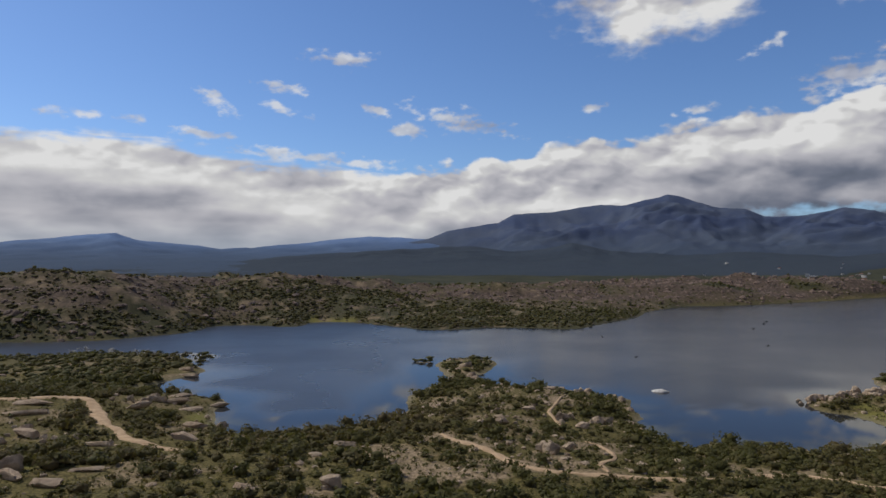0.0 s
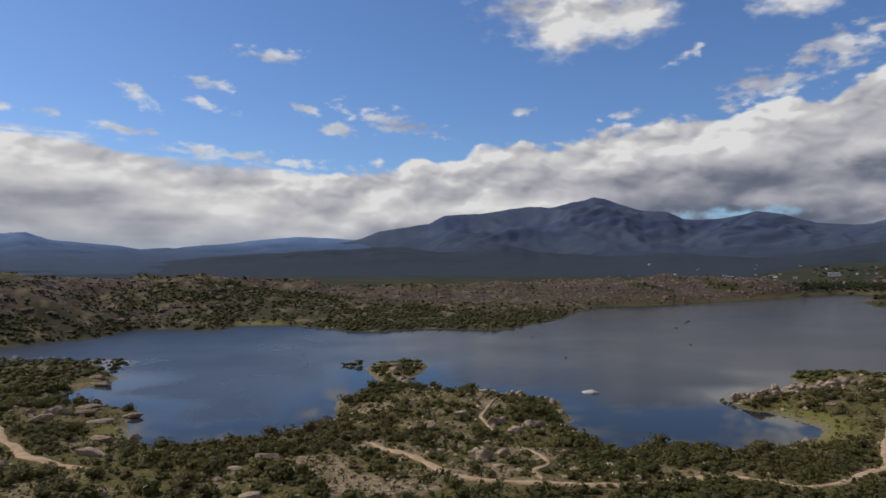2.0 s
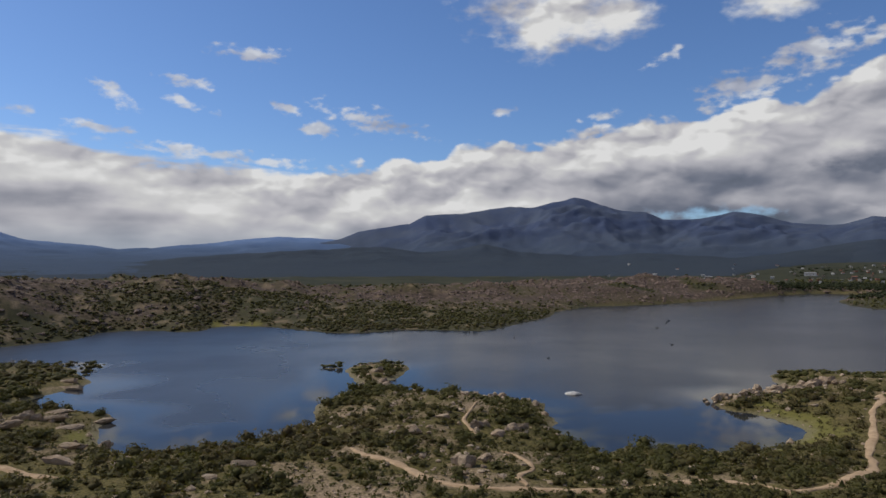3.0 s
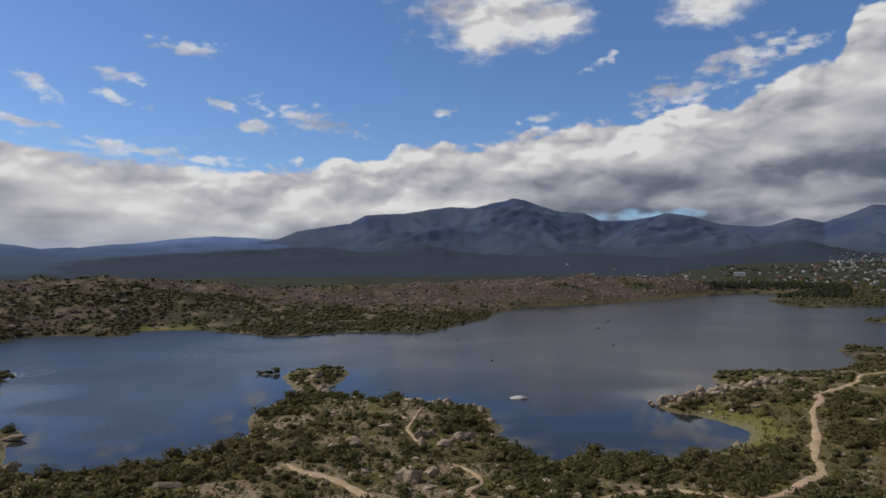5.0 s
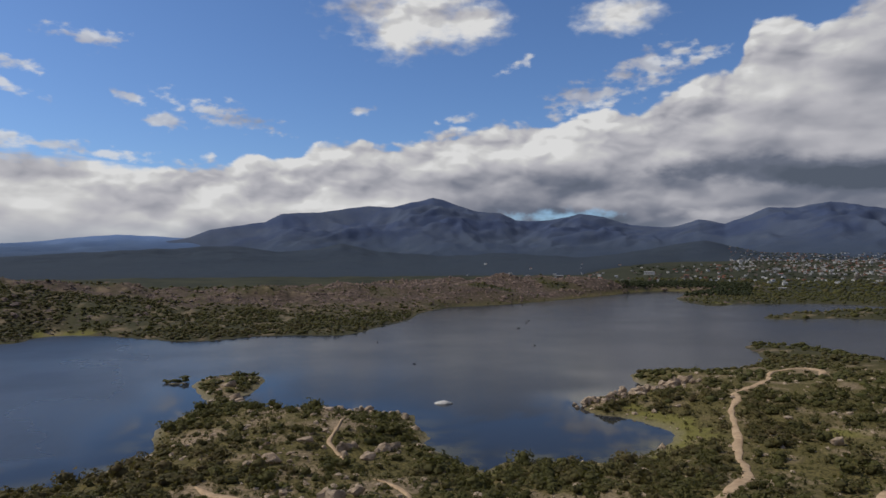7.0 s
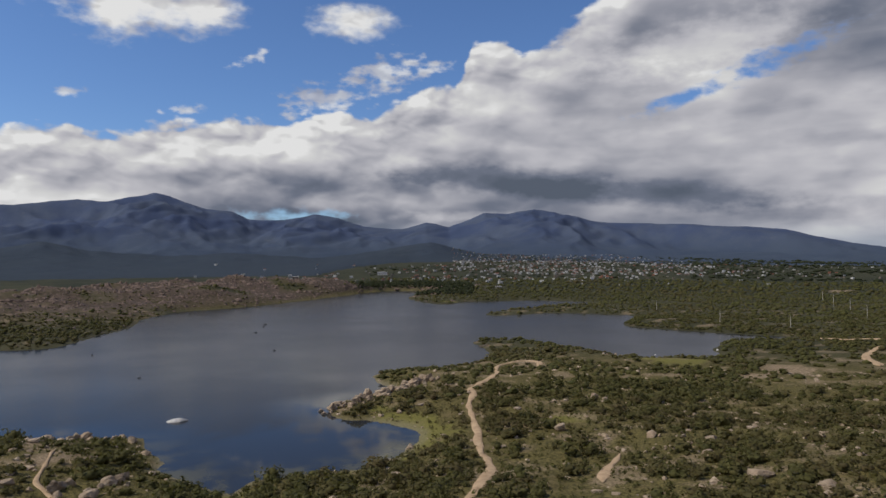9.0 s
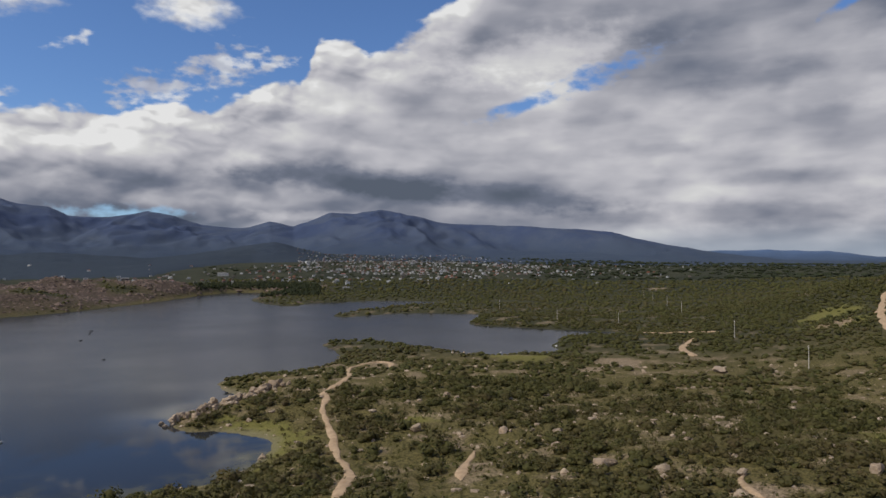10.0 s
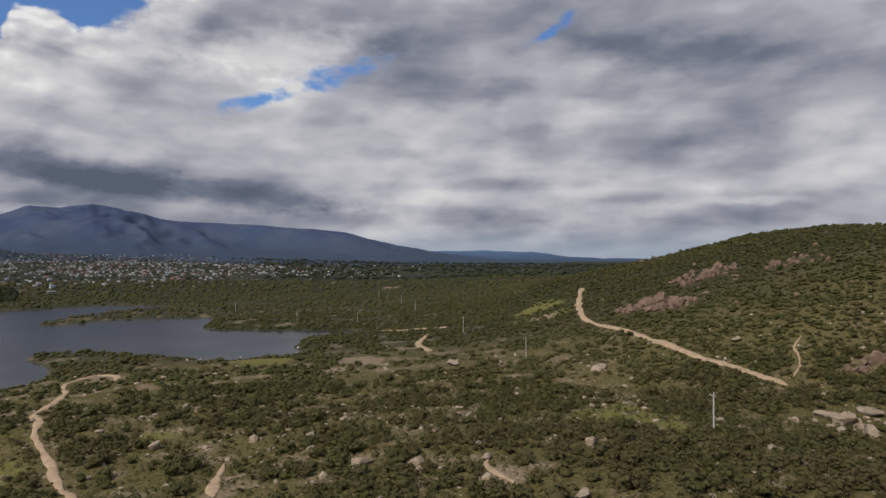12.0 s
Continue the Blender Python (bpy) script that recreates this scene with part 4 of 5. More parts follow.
# heaps of rock: x, y, reach along x and y, count, smallest and largest
CLUSTERS = [(121, 219, 8, 6, 20, 2.2, 6.5), (138, 224, 13, 6, 34, 2.4, 7.5), (157, 227, 14, 7, 28, 2.2, 7.0), (11, 264, 5, 10, 12, 1.5, 6.0), (46, 226, 14, 8, 18, 1.4, 6.0),
            (30, 176, 7, 6, 9, 1.5, 5.5), (14, 172, 8, 6, 9, 1.5, 5.5), (40, 178, 5, 4, 6, 1.2, 5.0), (24, 143, 6, 5, 7, 1.2, 4.5), (-85, 205, 14, 8, 14, 2.0, 8.0), (-100, 160, 14, 10, 12, 2.0, 8.0),
            (142, 118, 10, 10, 10, 1.2, 4.0), (197, -18, 8, 12, 16, 2.0, 9.0), (285, 232, 12, 4, 8, 1.0, 3.0), (374, 16, 8, 22, 60, 4.0, 15.0), (414, -12, 12, 20, 40, 4.0, 12.0), (389, -50, 8, 12, 16, 3.0, 8.0), (250, -44, 6, 10, 14, 3.0, 9.0), (8, 300, 5, 6, 5, 1.0, 3.0), (-60, 186, 9, 5, 8, 1.5, 5.0)]
for k, (x, y, wide, deep, high) in enumerate(BOULDERS):
    boulder(x, y, wide, deep, high, "large weathered pinkish-grey granite boulder among shrubs", seed=k)
for k, (x, y, wide, deep, high) in enumerate(SHORE_ROCKS):
    boulder(x, y, wide, deep, high, "weathered grey granite boulder on the lake shore", seed=90 + k, sink=0.3)
for k, (x, y, wide, deep, high) in enumerate(PALE_ROCKS):
    boulder(x, y, wide, deep, high, "flat whitish rock rising from the lake", PALE_MESHES, 150 + k, 0.3)


def cluster(x, y, rx, ry, count, small, large, label, seed):
    """Boulders heaped round a place, the larger ones towards its middle."""
    rng = random.Random(seed)
    for k in range(count):
        a, r = rng.uniform(0, 6.283), rng.random() ** 0.7
        wide = small + (large - small) * rng.random() ** 2 * (1.15 - r)
        px, py = x + math.cos(a) * r * rx, y + math.sin(a) * r * ry
        boulder(px, py, wide, wide * rng.uniform(0.6, 0.95), wide * rng.uniform(0.42, 0.72), label, ROCK_MESHES, seed + k, 0.2)


def hill_crags(rows):
    """Steep broken rock faces on the hillside."""
    rng = np.random.default_rng(88)
    x, y, size = [], [], []
    for px, py, rx, ry, count, small, large in rows:
        a, r = rng.uniform(0, 6.283, count), rng.random(count) ** 0.7
        x.append(px + np.cos(a) * r * rx)
        y.append(py + np.sin(a) * r * ry)
        size.append(small + (large - small) * rng.random(count) ** 2 * (1.15 - r))
    x, y, size = np.concatenate(x), np.concatenate(y), np.concatenate(size)
    v, f, _ = strew(ROCKS_FINE, x, y, ground(x, y) + size * 0.12, size, rng.uniform(0.9, 1.6, len(x)), 89)
    ROCK_SPOTS.extend(zip(x, y, size * 0.45))
    tagged(new("hillside_crags", mesh_of("hillside_crags", v, f, HILL_ROCK)), "steep broken pinkish-brown granite faces on the green hillside", "rocks", kind="stuff")


for k, (x, y, rx, ry, count, small, large) in enumerate(CLUSTERS):
    if small < 3.0:
        cluster(x, y, rx, ry, count, small, large, "weathered pinkish-grey granite boulder in a heap of rocks", 1000 + 50 * k)
hill_crags([q for q in CLUSTERS if q[5] >= 3.0])


def scatter(spacing, r0, r1, a0, a1, seed):
    """Uneven points over a sector of the plan."""
    rng = np.random.default_rng(seed)
    n = int(2 * r1 / spacing)
    gx, gy = np.meshgrid(np.arange(-n, n + 1) * spacing * 0.5 * 2, np.arange(-n, n + 1) * spacing)
    gx, gy = gx.ravel() + rng.uniform(-0.5, 0.5, gx.size) * spacing, gy.ravel() + rng.uniform(-0.5, 0.5, gx.size) * spacing
    r, a = np.hypot(gx, gy - 15), np.degrees(np.arctan2(gx, gy - 15))
    m = (r > r0) & (r < r1) & (a > a0) & (a < a1)
    return gx[m], gy[m], rng


# broken granite over the far shore's crags, and loose stones close by
def strew_rocks():
    x, y, rng = scatter(4.4, 380, 1150, -42, 44, 11)
    d, ro = shore(x, y), rocky(x, y)
    west = step(8.0, -4.0, np.degrees(np.arctan2(x, y))) * np.clip(crest_height(x, y, ROCKY_CREST) / 6.0, 0, 1)
    ledge = 0.85 * west * (np.abs(fbm(x * 0.42, y, 30.0, 3, 87)) < 0.33)
    m = (d > 1) & (rng.random(len(x)) < np.maximum(np.maximum(ro, ledge) * (0.50 + 0.45 * step(-0.12, 0.22, fbm(x, y, 45.0, 3, 83))), (d < 9) * 0.45))
    x, y = x[m], y[m]
    size = np.minimum(rng.lognormal(1.35, 0.6, len(x)), 11.0) * np.clip(np.hypot(x, y) / 650, 0.8, 1.3) * np.where(shore(x, y) < 9, 0.7, 1.0)
    close = np.hypot(x, y) < 600
    for name, templates, m in (("granite_outcrops", ROCKS_ROUGH, close), ("far_granite_outcrops", ROCKS_PLAIN, ~close)):
        v, f, _ = strew(templates, x[m], y[m], ground(x[m], y[m]) - size[m] * 0.16, size[m] * 1.15, rng.uniform(0.6, 1.1, m.sum()), 12)
        tagged(new(name, mesh_of(name, v, f, CRAG)), "broken brown granite outcrops across the far shore hills", "rocks", kind="stuff")
    x, y, rng = scatter(3.2, 80, 330, -38, 114, 13)
    d, b = shore(x, y), bareness(x, y)
    stony = np.maximum(step(0.05, 0.55, fbm(x, y, 28.0, 3, 77)), patches(x, y, STONY))
    m = (d > 0.5) & (track_gap(x, y) > 0.6) & (rng.random(len(x)) < 0.15 + 0.35 * patches(x, y, SANDY) + 0.55 * stony * (0.4 + b) + 0.30 * (d < 3.0))
    x, y = x[m], y[m]
    size = np.minimum(rng.lognormal(0.2, 0.62, len(x)), 3.6)
    v, f, _ = strew(ROCKS_PLAIN, x, y, ground(x, y) + size * 0.05, size, rng.uniform(0.5, 0.9, len(x)), 14)
    tagged(new("loose_stones", mesh_of("loose_stones", v, f, ROCK)), "loose pale granite stones between the shrubs", "stones", kind="stuff")
    x, y, rng = scatter(9.0, 220, 700, 84, 116, 15)
    m = (crest_height(x, y, HILL_CREST) > 10) & (rng.random(len(x)) < 0.05 + 0.5 * patches(x, y, HILL_CRAGS))
    x, y = x[m], y[m]
    size = np.minimum(rng.lognormal(0.9, 0.45, len(x)), 4.5)
    v, f, _ = strew(ROCKS_ROUGH, x, y, ground(x, y) + size * 0.08, size, rng.uniform(0.9, 1.6, len(x)), 16)
    tagged(new("hill_outcrops", mesh_of("hill_outcrops", v, f, HILL_ROCK)), "pinkish granite outcrops on the green hillside", "rocks", kind="stuff")


strew_rocks()


# ---------------------------------------------------------------- shrubs and trees
def crown_arrays(seed, lobes, leaves, wide=1.0, high=0.85, leaf=0.2, cores=1):
    """A crown about two metres wide: uneven lobes of foliage with tufts of leaves standing off them."""
    rng = random.Random(seed)
    vs, fs, base = [], [], 0
    centres = []
    for k in range(lobes):
        a, d = rng.uniform(0, 6.283), (rng.uniform(0.25, 0.62) if lobes > 1 else 0.0)
        c = Vector((math.cos(a) * d * wide, math.sin(a) * d * wide, high * rng.uniform(0.45, 0.95)))
        rad = rng.uniform(0.38, 0.60) if lobes > 1 else 0.85
        centres.append((c, rad))
        if k >= cores:
            continue
        if k == 0 and lobes > 1:
            c, rad = Vector((0, 0, high * 0.45)), 0.55
        bm = bmesh.new()
        bmesh.ops.create_icosphere(bm, subdivisions=1, radius=rad)
        for v in bm.verts:
            v.co *= rng.uniform(0.78, 1.0)
            v.co.z *= 0.8
        v, f = arrays(bm)
        vs.append(v + np.array(c[:]))
        fs.append(f + base)
        base += len(v)
    for k in range(leaves):
        c, rad = rng.choice(centres)
        n = Vector((rng.gauss(0, 1), rng.gauss(0, 1), rng.gauss(0.45, 0.8))).normalized()
        p = c + Vector((n.x, n.y, n.z * 0.85)) * rad * rng.uniform(0.9, 1.22)
        p.z = max(p.z, 0.1)
        face = (n + Vector((rng.gauss(0, 0.35), rng.gauss(0, 0.35), rng.gauss(0.15, 0.35)))).normalized()
        u = face.orthogonal().normalized()
        u.rotate(Matrix.Rotation(rng.uniform(0, 6.283), 3, face))
        t, s = face.cross(u), leaf * rng.uniform(0.75, 1.4)
        vs.append(np.array([(p + u * s)[:], (p - u * s * 0.6 + t * s * 0.85)[:], (p - u * s * 0.5 - t * s * 0.9)[:]]))
        fs.append(np.array([[0, 1, 2]]) + base)
        base += 3
    return np.concatenate(vs), np.concatenate(fs)


def stem_arrays(seed):
    """A short tapered trunk that forks into three limbs."""
    rng = random.Random(seed)
    vs, fs, base = [], [], 0
    joints = [((0, 0, -0.15), (rng.uniform(-0.05, 0.05), rng.uniform(-0.05, 0.05), 0.4), 0.075, 0.05)]
    for k in range(3):
        a = k * 2.1 + rng.uniform(-0.4, 0.4)
        joints.append((joints[0][1], (math.cos(a) * 0.4, math.sin(a) * 0.4, rng.uniform(0.7, 0.95)), 0.045, 0.015))
    for a, b, ra, rb in joints:
        a, b = Vector(a), Vector(b)
        u = (b - a).orthogonal().normalized()
        t = (b - a).normalized().cross(u)
        ring = [p + (u * math.cos(q) + t * math.sin(q)) * r for p, r in ((a, ra), (b, rb)) for q in np.arange(5) * 1.2566]
        vs.append(np.array([p[:] for p in ring]))
        fs.append(np.array([f for i in range(5) for f in ((i, (i + 1) % 5, 5 + (i + 1) % 5), (i, 5 + (i + 1) % 5, 5 + i))]) + base)
        base += 10
    return np.concatenate(vs), np.concatenate(fs)


CROWNS_NEAR = [crown_arrays(400 + k, 6, 60, 1.05, 0.72, 0.15, 2) for k in range(8)]
CROWNS_MID = [crown_arrays(430 + k, 3, 7, 0.95, 0.75, 0.30, 2) for k in range(8)]


def dome_arrays(seed):
    """A far-off crown about two metres wide: a low uneven dome."""
    rng = random.Random(seed)
    v = [(math.cos(k * 1.2566) * q * rng.uniform(0.7, 1.15), math.sin(k * 1.2566) * q * rng.uniform(0.7, 1.15), h * rng.uniform(0.7, 1.2)) for q, h in ((0.8, 0.05), (1.0, 0.6)) for k in range(5)]
    v.append((rng.uniform(-0.2, 0.2), rng.uniform(-0.2, 0.2), 1.25))
    f = [q for k in range(5) for q in ((k, (k + 1) % 5, 5 + (k + 1) % 5), (k, 5 + (k + 1) % 5, 5 + k), (5 + k, 5 + (k + 1) % 5, 10))]
    return np.array(v), np.array(f)


CROWNS_FAR = [dome_arrays(460 + k) for k in range(8)]


TUFTS = [crown_arrays(480 + k, 1, 9, 1.0, 0.5, 0.45, 0) for k in range(4)]


def shrub_cover(x, y):
    """How thickly shrubs grow, from nought to one."""
    d = shore(x, y)
    c = 0.60 + 0.12 * step(110.0, 70.0, x) + 0.90 * np.clip(crest_height(x, y, HILL_CREST) / 15.0, 0, 1) + 0.80 * fbm(x, y, 20.0, 3, 51) + 0.35 * patches(x, y, THICK) - 0.22 * patches(x, y, SANDY) - 0.85 * np.maximum(bareness(x, y), 1.4 * patches(x, y, GRASSY)) - 1.0 * patches(x, y, LUSH)
    c = c + 0.5 * step(560.0, 640.0, np.hypot(x, y)) * (1 - rocky(x, y))
    c = np.maximum(c, step(16, 5, d) * (0.75 + 0.5 * fbm(x, y, 30.0, 2, 57)) * (1 - patches(x, y, LUSH)))
    c = c * step(0.8, 3.5, d) * (1 - 0.72 * rocky(x, y))
    for px, py, rx, ry, *_ in CLUSTERS:
        c = c * (1 - 0.94 * step(1.2, 0.85, np.hypot((x - px) / rx, (y - py) / ry)))
    for px, py, r in ROCK_SPOTS:
        c = np.where((x - px) ** 2 + (y - py) ** 2 < (r + 0.7 + 0.25 * r) ** 2, 0.0, c)
    drowned = ((d < 1) & (d > -16) & (x < -105) & (y > 290) & (y < 345)) * 0.35
    return np.maximum(np.maximum(c, drowned), 1.0 * (np.hypot((x + 9.0) / 6.5, (y - 308.0) / 3.2) < 0.9))


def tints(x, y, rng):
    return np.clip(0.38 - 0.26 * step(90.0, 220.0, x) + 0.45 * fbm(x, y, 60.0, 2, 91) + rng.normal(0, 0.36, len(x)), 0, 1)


def plant_shrubs():
    # near: single shrubs
    x, y, rng = scatter(2.25, 78, 270, -38, 114, 21)
    m = (rng.random(len(x)) < shrub_cover(x, y)) & (track_gap(x, y) > 0.5)
    x, y = x[m], y[m]
    size = np.clip(rng.lognormal(0.26, 0.52, len(x)), 0.4, 3.2) * (1 - 0.25 * patches(x, y, SANDY))
    size = np.minimum(size, 0.55 + 0.42 * np.maximum(track_gap(x, y), 0.4))
    size = size * np.where((shore(x, y) < 7) & (x < -95) & (y > 285), 0.5, 1.0)
    z = np.maximum(ground(x, y), -0.2)
    order = np.argsort(np.hypot(x, y - 25) + 400 * (np.degrees(np.arctan2(x, y - 25)) > 88))
    lone, rest = order[:300], order[300:]
    stems = [mesh_of("trunk", *stem_arrays(500 + k), BARK) for k in range(3)]
    crowns = [mesh_of("crown", v, f, LEAF, True, {"tint": np.full(len(v), 0.15 + 0.1 * (k % 5))}) for k, (v, f) in enumerate(CROWNS_NEAR)]
    for k, i in enumerate(lone):
        base = new("shrub")
        base.empty_display_size = 0.3
        s = float(size[i])
        base.matrix_basis = Matrix.Translation((x[i], y[i], z[i])) @ Matrix.Rotation(rng.uniform(0, 6.28), 4, "Z") @ Matrix.Diagonal((s, s, s * rng.uniform(0.65, 0.95), 1))
        new("trunk", stems[k % 3]).parent = base
        new("crown", crowns[rng.integers(8)]).parent = base
        tagged(base, "olive-green thorny shrub on dry sandy ground" if s < 1.4 else "broad dark olive-green thorny shrub on dry ground", "shrub", "shrubs on the scrubland")
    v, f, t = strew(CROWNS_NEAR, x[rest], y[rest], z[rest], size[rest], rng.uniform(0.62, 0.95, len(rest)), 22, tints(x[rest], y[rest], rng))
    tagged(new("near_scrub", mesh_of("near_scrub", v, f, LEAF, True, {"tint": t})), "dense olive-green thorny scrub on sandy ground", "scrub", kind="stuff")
    count = [len(x)]
    # tufts of grass and seedlings on the bare soil
    x, y, rng = scatter(1.6, 85, 250, -38, 114, 41)
    b = bareness(x, y)
    m = (shore(x, y) > 0.8) & (rng.random(len(x)) < 0.42 + 0.3 * b) & (track_gap(x, y) > 0.15)
    x, y = x[m], y[m]
    size = np.clip(rng.lognormal(-0.85, 0.45, len(x)), 0.15, 1.0)
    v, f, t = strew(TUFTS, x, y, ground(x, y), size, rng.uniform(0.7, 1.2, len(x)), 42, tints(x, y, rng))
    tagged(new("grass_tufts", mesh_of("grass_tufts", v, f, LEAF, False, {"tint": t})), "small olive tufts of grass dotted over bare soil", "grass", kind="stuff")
    count.append(len(x))
    # under the camera's way
    x, y, rng = scatter(4.2, 0, 78, -180, 180, 45)
    m = (rng.random(len(x)) < shrub_cover(x, y))
    x, y = x[m], y[m]
    size = np.clip(rng.lognormal(0.5, 0.4, len(x)), 0.6, 3.0)
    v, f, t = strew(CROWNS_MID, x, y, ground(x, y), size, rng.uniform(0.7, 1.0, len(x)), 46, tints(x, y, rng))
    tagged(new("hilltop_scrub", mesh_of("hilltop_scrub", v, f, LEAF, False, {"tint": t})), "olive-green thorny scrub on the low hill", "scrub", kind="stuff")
    # middle distance
    x, y, rng = scatter(3.8, 270, 620, -40, 116, 23)
    m = (rng.random(len(x)) < shrub_cover(x, y) * 1.05) & (track_gap(x, y) > 1.0)
    x, y = x[m], y[m]
    size = np.clip(rng.lognormal(0.52, 0.33, len(x)), 0.8, 3.4)
    size = size * (1 - 0.45 * rocky(x, y))
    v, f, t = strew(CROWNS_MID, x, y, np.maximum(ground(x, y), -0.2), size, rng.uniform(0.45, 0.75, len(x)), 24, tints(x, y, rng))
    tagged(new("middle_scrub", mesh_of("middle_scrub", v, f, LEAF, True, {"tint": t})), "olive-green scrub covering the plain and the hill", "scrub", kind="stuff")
    count.append(len(x))
    # low growth between the larger shrubs
    x, y, rng = scatter(4.0, 235, 620, -40, 116, 53)
    m = (rng.random(len(x)) < shrub_cover(x, y) * 1.1) & (track_gap(x, y) > 0.8)
    x, y = x[m], y[m]
    size = np.clip(rng.lognormal(0.28, 0.3, len(x)), 0.6, 2.2)
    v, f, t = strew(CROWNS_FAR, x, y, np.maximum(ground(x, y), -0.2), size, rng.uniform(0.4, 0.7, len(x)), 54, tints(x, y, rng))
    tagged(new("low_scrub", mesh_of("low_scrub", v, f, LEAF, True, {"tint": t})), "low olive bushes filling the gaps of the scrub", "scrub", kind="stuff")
    # far
    x, y, rng = scatter(6.1, 620, 1000, -40, 112, 25)
    xb, yb, rng = scatter(10.5, 1000, 1350, -40, 112, 35)
    x, y = np.concatenate([x, xb]), np.concatenate([y, yb])
    m = (rng.random(len(x)) < shrub_cover(x, y)) & (np.hypot(x, y) < np.where(np.degrees(np.arctan2(x, y)) < 34, 1120, 2000))
    x, y = x[m], y[m]
    size = np.clip(rng.lognormal(0.36, 0.36, len(x)), 0.8, 3.2) * np.where(np.hypot(x, y) > 1000, 1.6, 1.0)
    size = size * (1 - 0.4 * rocky(x, y))
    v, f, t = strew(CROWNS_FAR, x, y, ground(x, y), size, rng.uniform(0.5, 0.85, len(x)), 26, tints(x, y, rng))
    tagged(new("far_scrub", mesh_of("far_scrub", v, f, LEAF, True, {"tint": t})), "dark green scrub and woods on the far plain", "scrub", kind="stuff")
    count.append(len(x))
    # distant woods: the shade over them is put into a darker leaf colour
    x, y, rng = scatter(27.0, 1350, 2900, -40, 112, 27)
    m = (rng.random(len(x)) < 0.75 + 0.5 * fbm(x, y, 160.0, 3, 58)) & (np.degrees(np.arctan2(x, y)) > 34) & ((np.degrees(np.arctan2(x, y)) > 42.0) | (np.hypot(x, y) < 1900))
    x, y = x[m], y[m]
    size = np.clip(rng.lognormal(1.75, 0.35, len(x)), 3.0, 11.0) * np.where(np.abs(np.degrees(np.arctan2(x, y)) - 47) < 13, 0.6, 1.0)
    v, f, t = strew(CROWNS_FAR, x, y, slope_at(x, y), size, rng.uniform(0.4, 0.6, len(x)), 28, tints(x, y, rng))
    tagged(new("far_woods", mesh_of("far_woods", v, f, LAKEHEAD_SHADE_LEAF, False, {"tint": t})), "woods at the foot of the mountains with shade painted into the leaves", "woods", kind="stuff")
    count.append(len(x))
    # belt of tall trees at the lake's head
    x, y, rng = scatter(6.5, 900, 1240, 33.5, 43, 29)
    m = (shore(x, y) > 4) & (shore(x, y) < 120)
    x, y = x[m], y[m]
    size = rng.uniform(2.6, 4.6, len(x))
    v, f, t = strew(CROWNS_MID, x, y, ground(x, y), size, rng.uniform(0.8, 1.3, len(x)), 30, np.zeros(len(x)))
    tagged(new("lakehead_trees", mesh_of("lakehead_trees", v, f, LAKEHEAD_SHADE_LEAF, False, {"tint": t})), "dense belt of tall dark trees at the head of the lake", "trees", kind="stuff")
    count.append(len(x))
    print("plants", count)


plant_shrubs()


# ---------------------------------------------------------------- town
def box_bm(sx, sy, sz, z0=0.0, bevel=0.0):
    bm = bmesh.new()
    bmesh.ops.create_cube(bm, size=1.0)
    for v in bm.verts:
        v.co = Vector((v.co.x * sx, v.co.y * sy, (v.co.z + 0.5) * sz + z0))
    if bevel:
        bmesh.ops.bevel(bm, geom=bm.edges[:], offset=bevel, segments=1, affect="EDGES")
    return bm


def roof_bm(sx, sy, rise, z0, hip):
    """A pitched roof with eaves: hip is how far the ridge stops short of the ends."""
    bm = bmesh.new()
    ex, ey, t = sx / 2 + 0.5, sy / 2 + 0.5, 0.18
    low = [bm.verts.new((a * ex, b * ey, z0)) for a, b in ((-1, -1), (1, -1), (1, 1), (-1, 1))]
    eave = [bm.verts.new((v.co.x, v.co.y, z0 + t)) for v in low]
    r = [bm.verts.new((-ex + hip, 0, z0 + t + rise)), bm.verts.new((ex - hip, 0, z0 + t + rise))]
    bm.faces.new(low[::-1])
    for i in range(4):
        bm.faces.new((low[i], low[(i + 1) % 4], eave[(i + 1) % 4], eave[i]))
    bm.faces.new((eave[0], eave[1], r[1], r[0]))
    bm.faces.new((eave[2], eave[3], r[0], r[1]))
    bm.faces.new((eave[1], eave[2], r[1]))
    bm.faces.new((eave[3], eave[0], r[0]))
    return bm


def house(sx, sy, sz, rise, hip, wall, roof, label):
    base = new("house")
    part("wall", box_bm(sx, sy, sz + 0.8, -0.8), wall, base)
    part("roof", roof_bm(sx, sy, rise, sz, hip), roof, base)
    for k in (-1, 1):
        ob = part("window", box_bm(1.5, 0.12, 1.3, 1.0), DARK_WOOD, base)
        ob.location = (k * sx * 0.27, -sy / 2 - 0.02, 0)
    door = part("door", box_bm(1.0, 0.12, 2.1, 0.0), BARK, base)
    door.location = (0, -sy / 2 - 0.02, 0)
    return tagged(base, label, "house", "houses of the town")


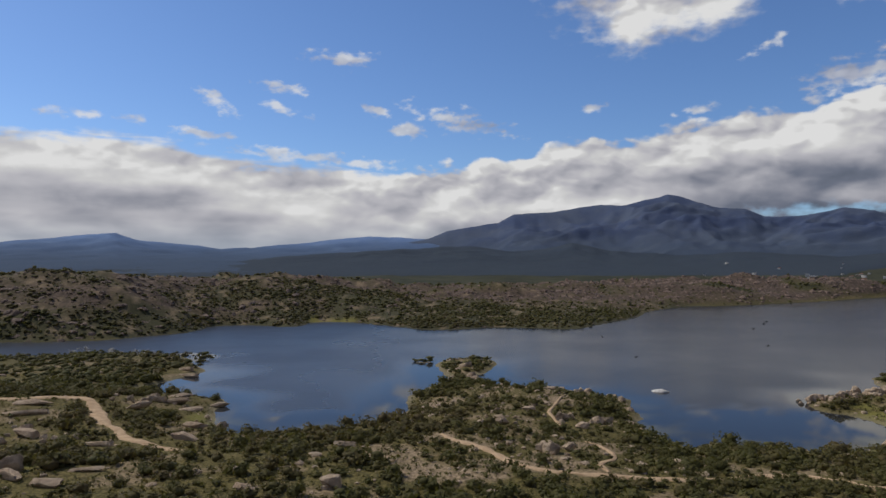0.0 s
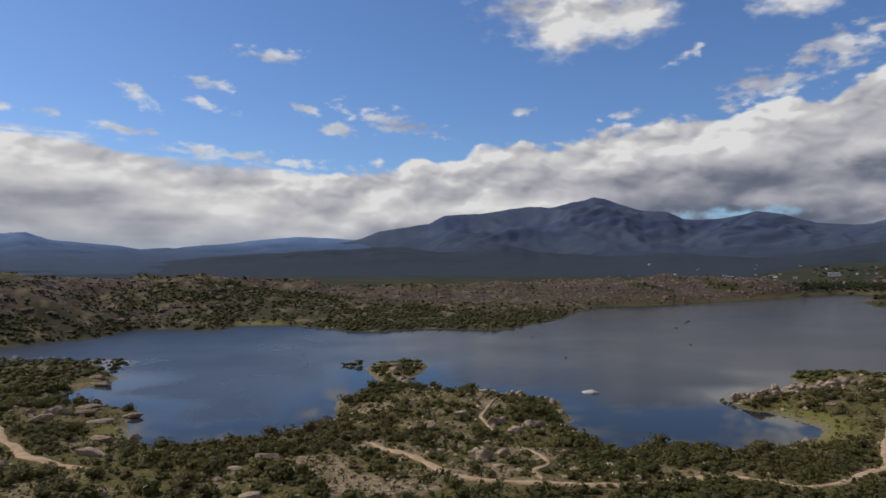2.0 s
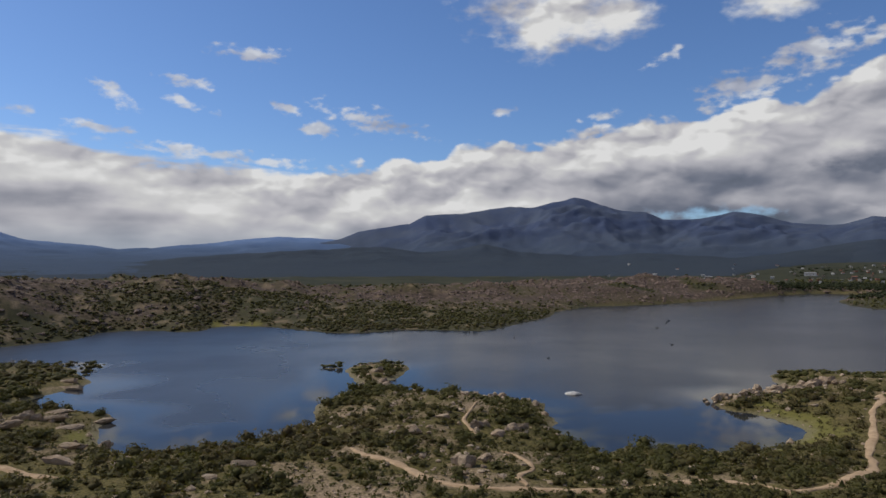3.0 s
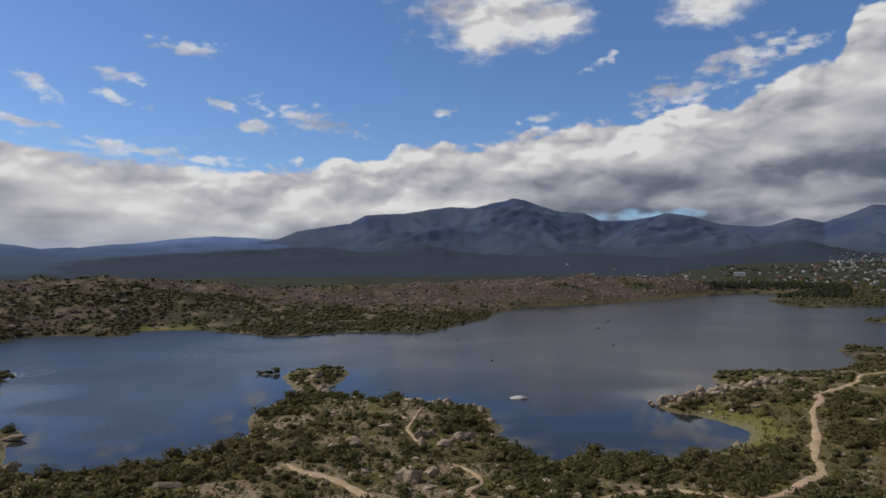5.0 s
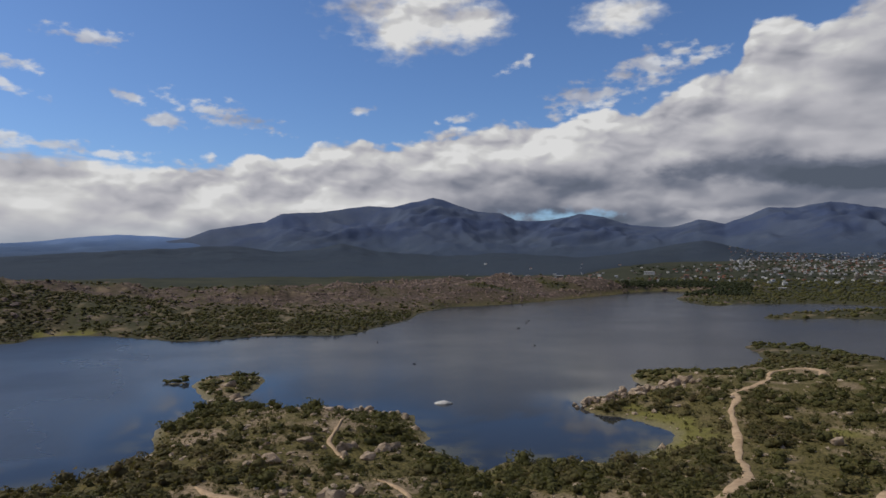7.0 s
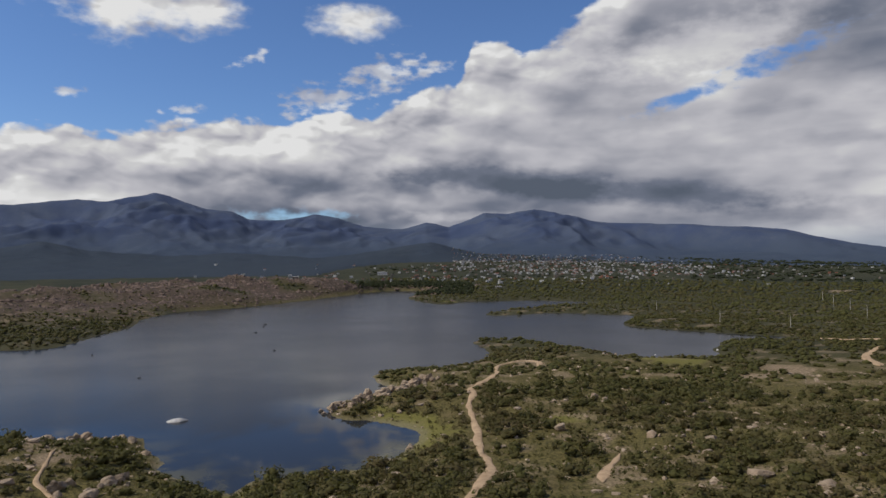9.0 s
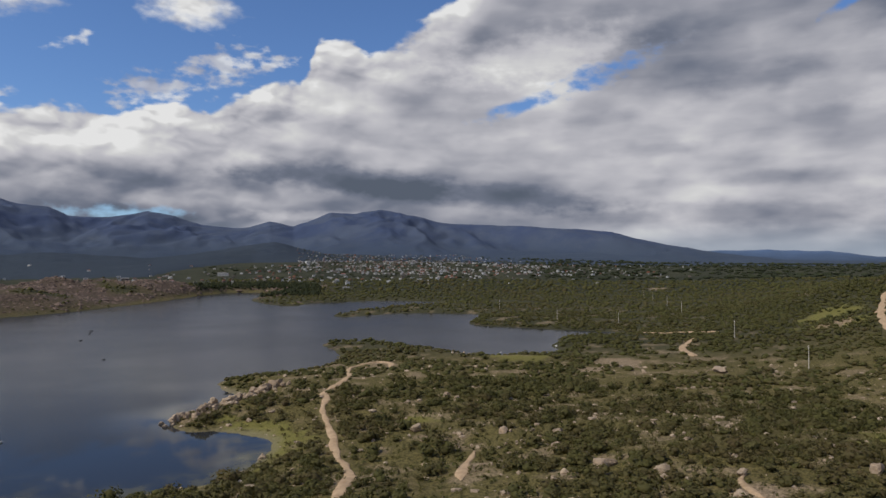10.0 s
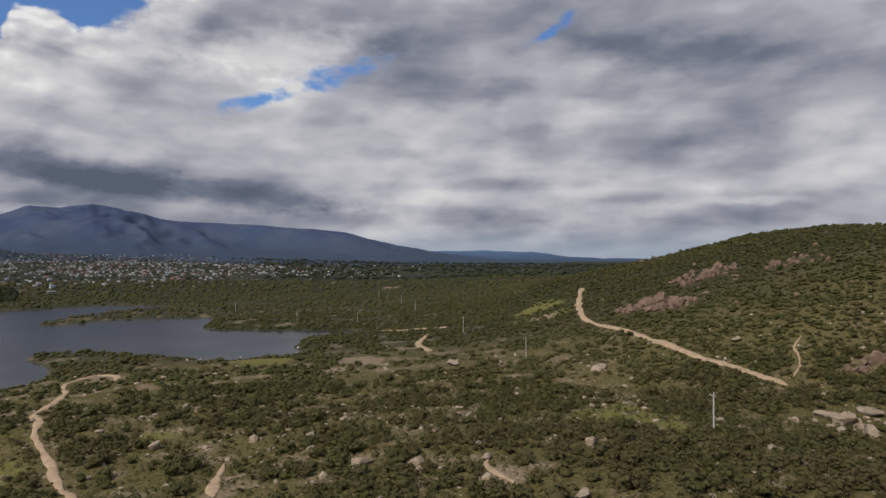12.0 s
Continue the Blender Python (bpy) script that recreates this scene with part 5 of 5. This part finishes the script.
def build_town():
    rng = random.Random(77)
    kinds = []
    for wi, wname in enumerate(("white-plastered", "beige-plastered", "brick-brown")):
        for ri, rname in enumerate(("red tiled", "grey sheet-metal", "dark")):
            size = (rng.uniform(9, 13), rng.uniform(7, 9), rng.uniform(3.2, 5.8))
            kinds.append(house(*size, rng.uniform(0.6, 2.0), rng.choice((0.0, 2.5)), WALLS[wi], ROOFS[ri], f"small {wname} house with a {rname} roof among trees"))
    spots = []
    while len(spots) < 296:
        x, y = rng.uniform(380, 2000), rng.uniform(420, 2300)
        a, r = math.degrees(math.atan2(x, y)), math.hypot(x, y)
        dense = math.exp(-((a - 46) / 9.0) ** 2) * (1150 < r < 2300) + 0.35 * math.exp(-((a - 60) / 6.0) ** 2) * (1500 < r < 2200) + 0.25 * (20 < a < 36) * (1250 < r < 1700)
        dense *= 0.35 + 0.65 * float(step(-0.2, 0.35, fbm(np.array([x]), np.array([y]), 170.0, 2, 63))[0])
        if a < 41.5 and r > 1900:
            continue
        if rng.random() < dense and float(shore(np.array([x]), np.array([y]))[0]) > 30 and all((x - p) ** 2 + (y - q) ** 2 > 196 for p, q in spots):
            spots.append((x, y))
    for k, (x, y) in enumerate(spots):
        ob = kinds[rng.choice((0, 1, 1, 1, 1, 2, 0, 3, 4, 6, 7))] if k >= len(kinds) else kinds[k]
        m = pose(x, y, float(slope_at(np.array([x]), np.array([y]))[0]) + 0.1, 0, 0, rng.choice((0, 90)) + rng.uniform(-60, -20))
        s = rng.uniform(0.42, 0.68)
        if k < len(kinds):
            ob.matrix_basis = m
        else:
            copy_thing(ob, m @ Matrix.Diagonal((s, s, s, 1)))
    vs, fs, slots, base = [], [], [], 0
    while len(vs) < 1500:
        x, y = rng.uniform(500, 2400), rng.uniform(300, 2700)
        a, r = math.degrees(math.atan2(x, y)), math.hypot(x, y)
        dense = math.exp(-((a - 47) / 8.5) ** 2) * (1180 < r < 2900) + 0.35 * math.exp(-((a - 63) / 7.0) ** 2) * (1500 < r < 2300) + 0.12 * (18 < a < 38) * (1200 < r < 1330)
        dense *= 0.3 + 0.7 * float(step(-0.2, 0.35, fbm(np.array([x]), np.array([y]), 170.0, 2, 63))[0])
        if a < 41.5 and r > 1900:
            continue
        if rng.random() < dense:
            v, f = arrays(box_bm(rng.uniform(2.6, 5.5), rng.uniform(2.6, 4.5), rng.uniform(2.4, 3.6), -0.6))
            v[np.abs(v[:, 2] - v[:, 2].max()) < 0.01, :2] *= 0.97
            ang = radians(rng.uniform(-60, -20))
            rot = np.array([[math.cos(ang), -math.sin(ang), 0], [math.sin(ang), math.cos(ang), 0], [0, 0, 1]])
            vs.append(v @ rot.T + np.array([x, y, float(slope_at(np.array([x]), np.array([y]))[0])]))
            fs.append(f + base)
            slots += [rng.choice((0, 0, 1, 1, 2, 2, 3))] * len(f)
            base += len(v)
    ob = new("far_houses", mesh_of("far_houses", np.concatenate(vs), np.concatenate(fs), WALLS + [ROOFS[0]], slots=slots))
    tagged(ob, "many small pale houses of the town at the foot of the mountains", "houses", kind="stuff")
    big = house(19, 9, 4.5, 0.8, 0.0, WALLS[0], ROOFS[1], "long white warehouse with a flat metal roof by the lake")
    big["category"] = "warehouse"
    big.matrix_basis = pose(798, 1126, ground_at(798, 1126) + 6, 0, 0, -38)
    shed = house(9, 6, 3.4, 0.5, 0.0, WALLS[1], ROOFS[1], "low pale house alone on the far shore")
    shed.matrix_basis = pose(724, 736, ground_at(724, 736) + 0.1, 0, 0, -44)


build_town()


# ---------------------------------------------------------------- poles along the line
def taper_bm(r0, r1, z0, z1, sides=10):
    bm = bmesh.new()
    bmesh.ops.create_cone(bm, cap_ends=True, segments=sides, radius1=r0, radius2=r1, depth=z1 - z0)
    for v in bm.verts:
        v.co.z += (z0 + z1) / 2
    return bm


def utility_pole(high):
    base = new("utility_pole")
    part("post", taper_bm(0.20, 0.13, -0.6, high), POST, base)
    arm = part("crossarm", box_bm(2.2, 0.12, 0.14, high - 0.75, 0.02), POST, base)
    arm.location.y = 0.16
    for x in (-0.95, 0.0, 0.95):
        ins = part("insulator", taper_bm(0.05, 0.07, high - 0.61, high - 0.36, 8), CERAMIC, arm, "brown ceramic insulator")
        ins.location = (x, 0, 0)
    return tagged(base, "pale concrete utility pole with a short crossarm", "utility pole", "poles along the power line")


POLES = [(154, 18), (310, 78), (391, 125), (549, 201), (656, 247), (744, 291), (821, 329), (482, 276), (471, 222), (549, 369)]
STUMPS = [(95, 410, 1.0), (91, 324, 0.7), (206, 456, 1.0), (229, 491, 1.1), (239, 508, 1.1), (173, 366, 0.8), (-8, 303, 0.8)]
first = utility_pole(9.4)
first.matrix_basis = pose(*POLES[0], ground_at(*POLES[0]), 0, 0, 30)
for x, y in POLES[1:]:
    copy_thing(first, pose(x, y, ground_at(x, y), 0, 0, 28))


# ---------------------------------------------------------------- small things in the lake
def stump(x, y, s, seed):
    rng = random.Random(seed)
    base = new("tree_stump")
    base.matrix_basis = pose(x, y, 0, 0, 0, rng.uniform(0, 360))
    part("trunk", taper_bm(0.34 * s, 0.20 * s, -1.2, 0.7 * s, 8), DARK_WOOD, base)
    limb = part("limb", taper_bm(0.24 * s, 0.10 * s, -1.0 * s, 2.2 * s, 7), DARK_WOOD, base)
    limb.matrix_basis = pose(0, 0, 0.30 * s, 0, 80, rng.uniform(-30, 30))
    tagged(base, "dark drowned tree stump standing out of the lake", "tree stump", "drowned stumps in the lake")


for k, (x, y, s) in enumerate(STUMPS):
    stump(x, y, s, 800 + k)


# pale stems added to stand in for white water glints between the trees
def dead_shrub(x, y, s, seed):
    rng = random.Random(seed)
    base = new("dead_shrub")
    base.matrix_basis = pose(x, y, max(ground_at(x, y), -0.6), 0, 0, rng.uniform(0, 360)) @ Matrix.Diagonal((s, s, s * 0.9, 1))
    for k in range(3):
        stem = new("stem", GLINT_STEMS[k])
        stem.parent = base
        stem.matrix_basis = pose(rng.uniform(-0.25, 0.25), rng.uniform(-0.25, 0.25), 0, rng.uniform(-16, 16), rng.uniform(-16, 16), rng.uniform(0, 360))
    tagged(base, "pale leafless shrub added for the white glints on shallow water", "dead shrub", "drowned shrubs by the west shore")


GLINT_STEMS = [mesh_of("stem", *stem_arrays(560 + k), PALE) for k in range(3)]
for k in range(26):
    spread = random.Random(900 + k)
    cx, cy = ((-187, 345), (-173, 338), (-155, 338), (-150, 333))[k % 4]
    dead_shrub(cx + spread.uniform(-12, 12), cy + spread.uniform(-7, 7), spread.uniform(1.6, 3.4), 930 + k)
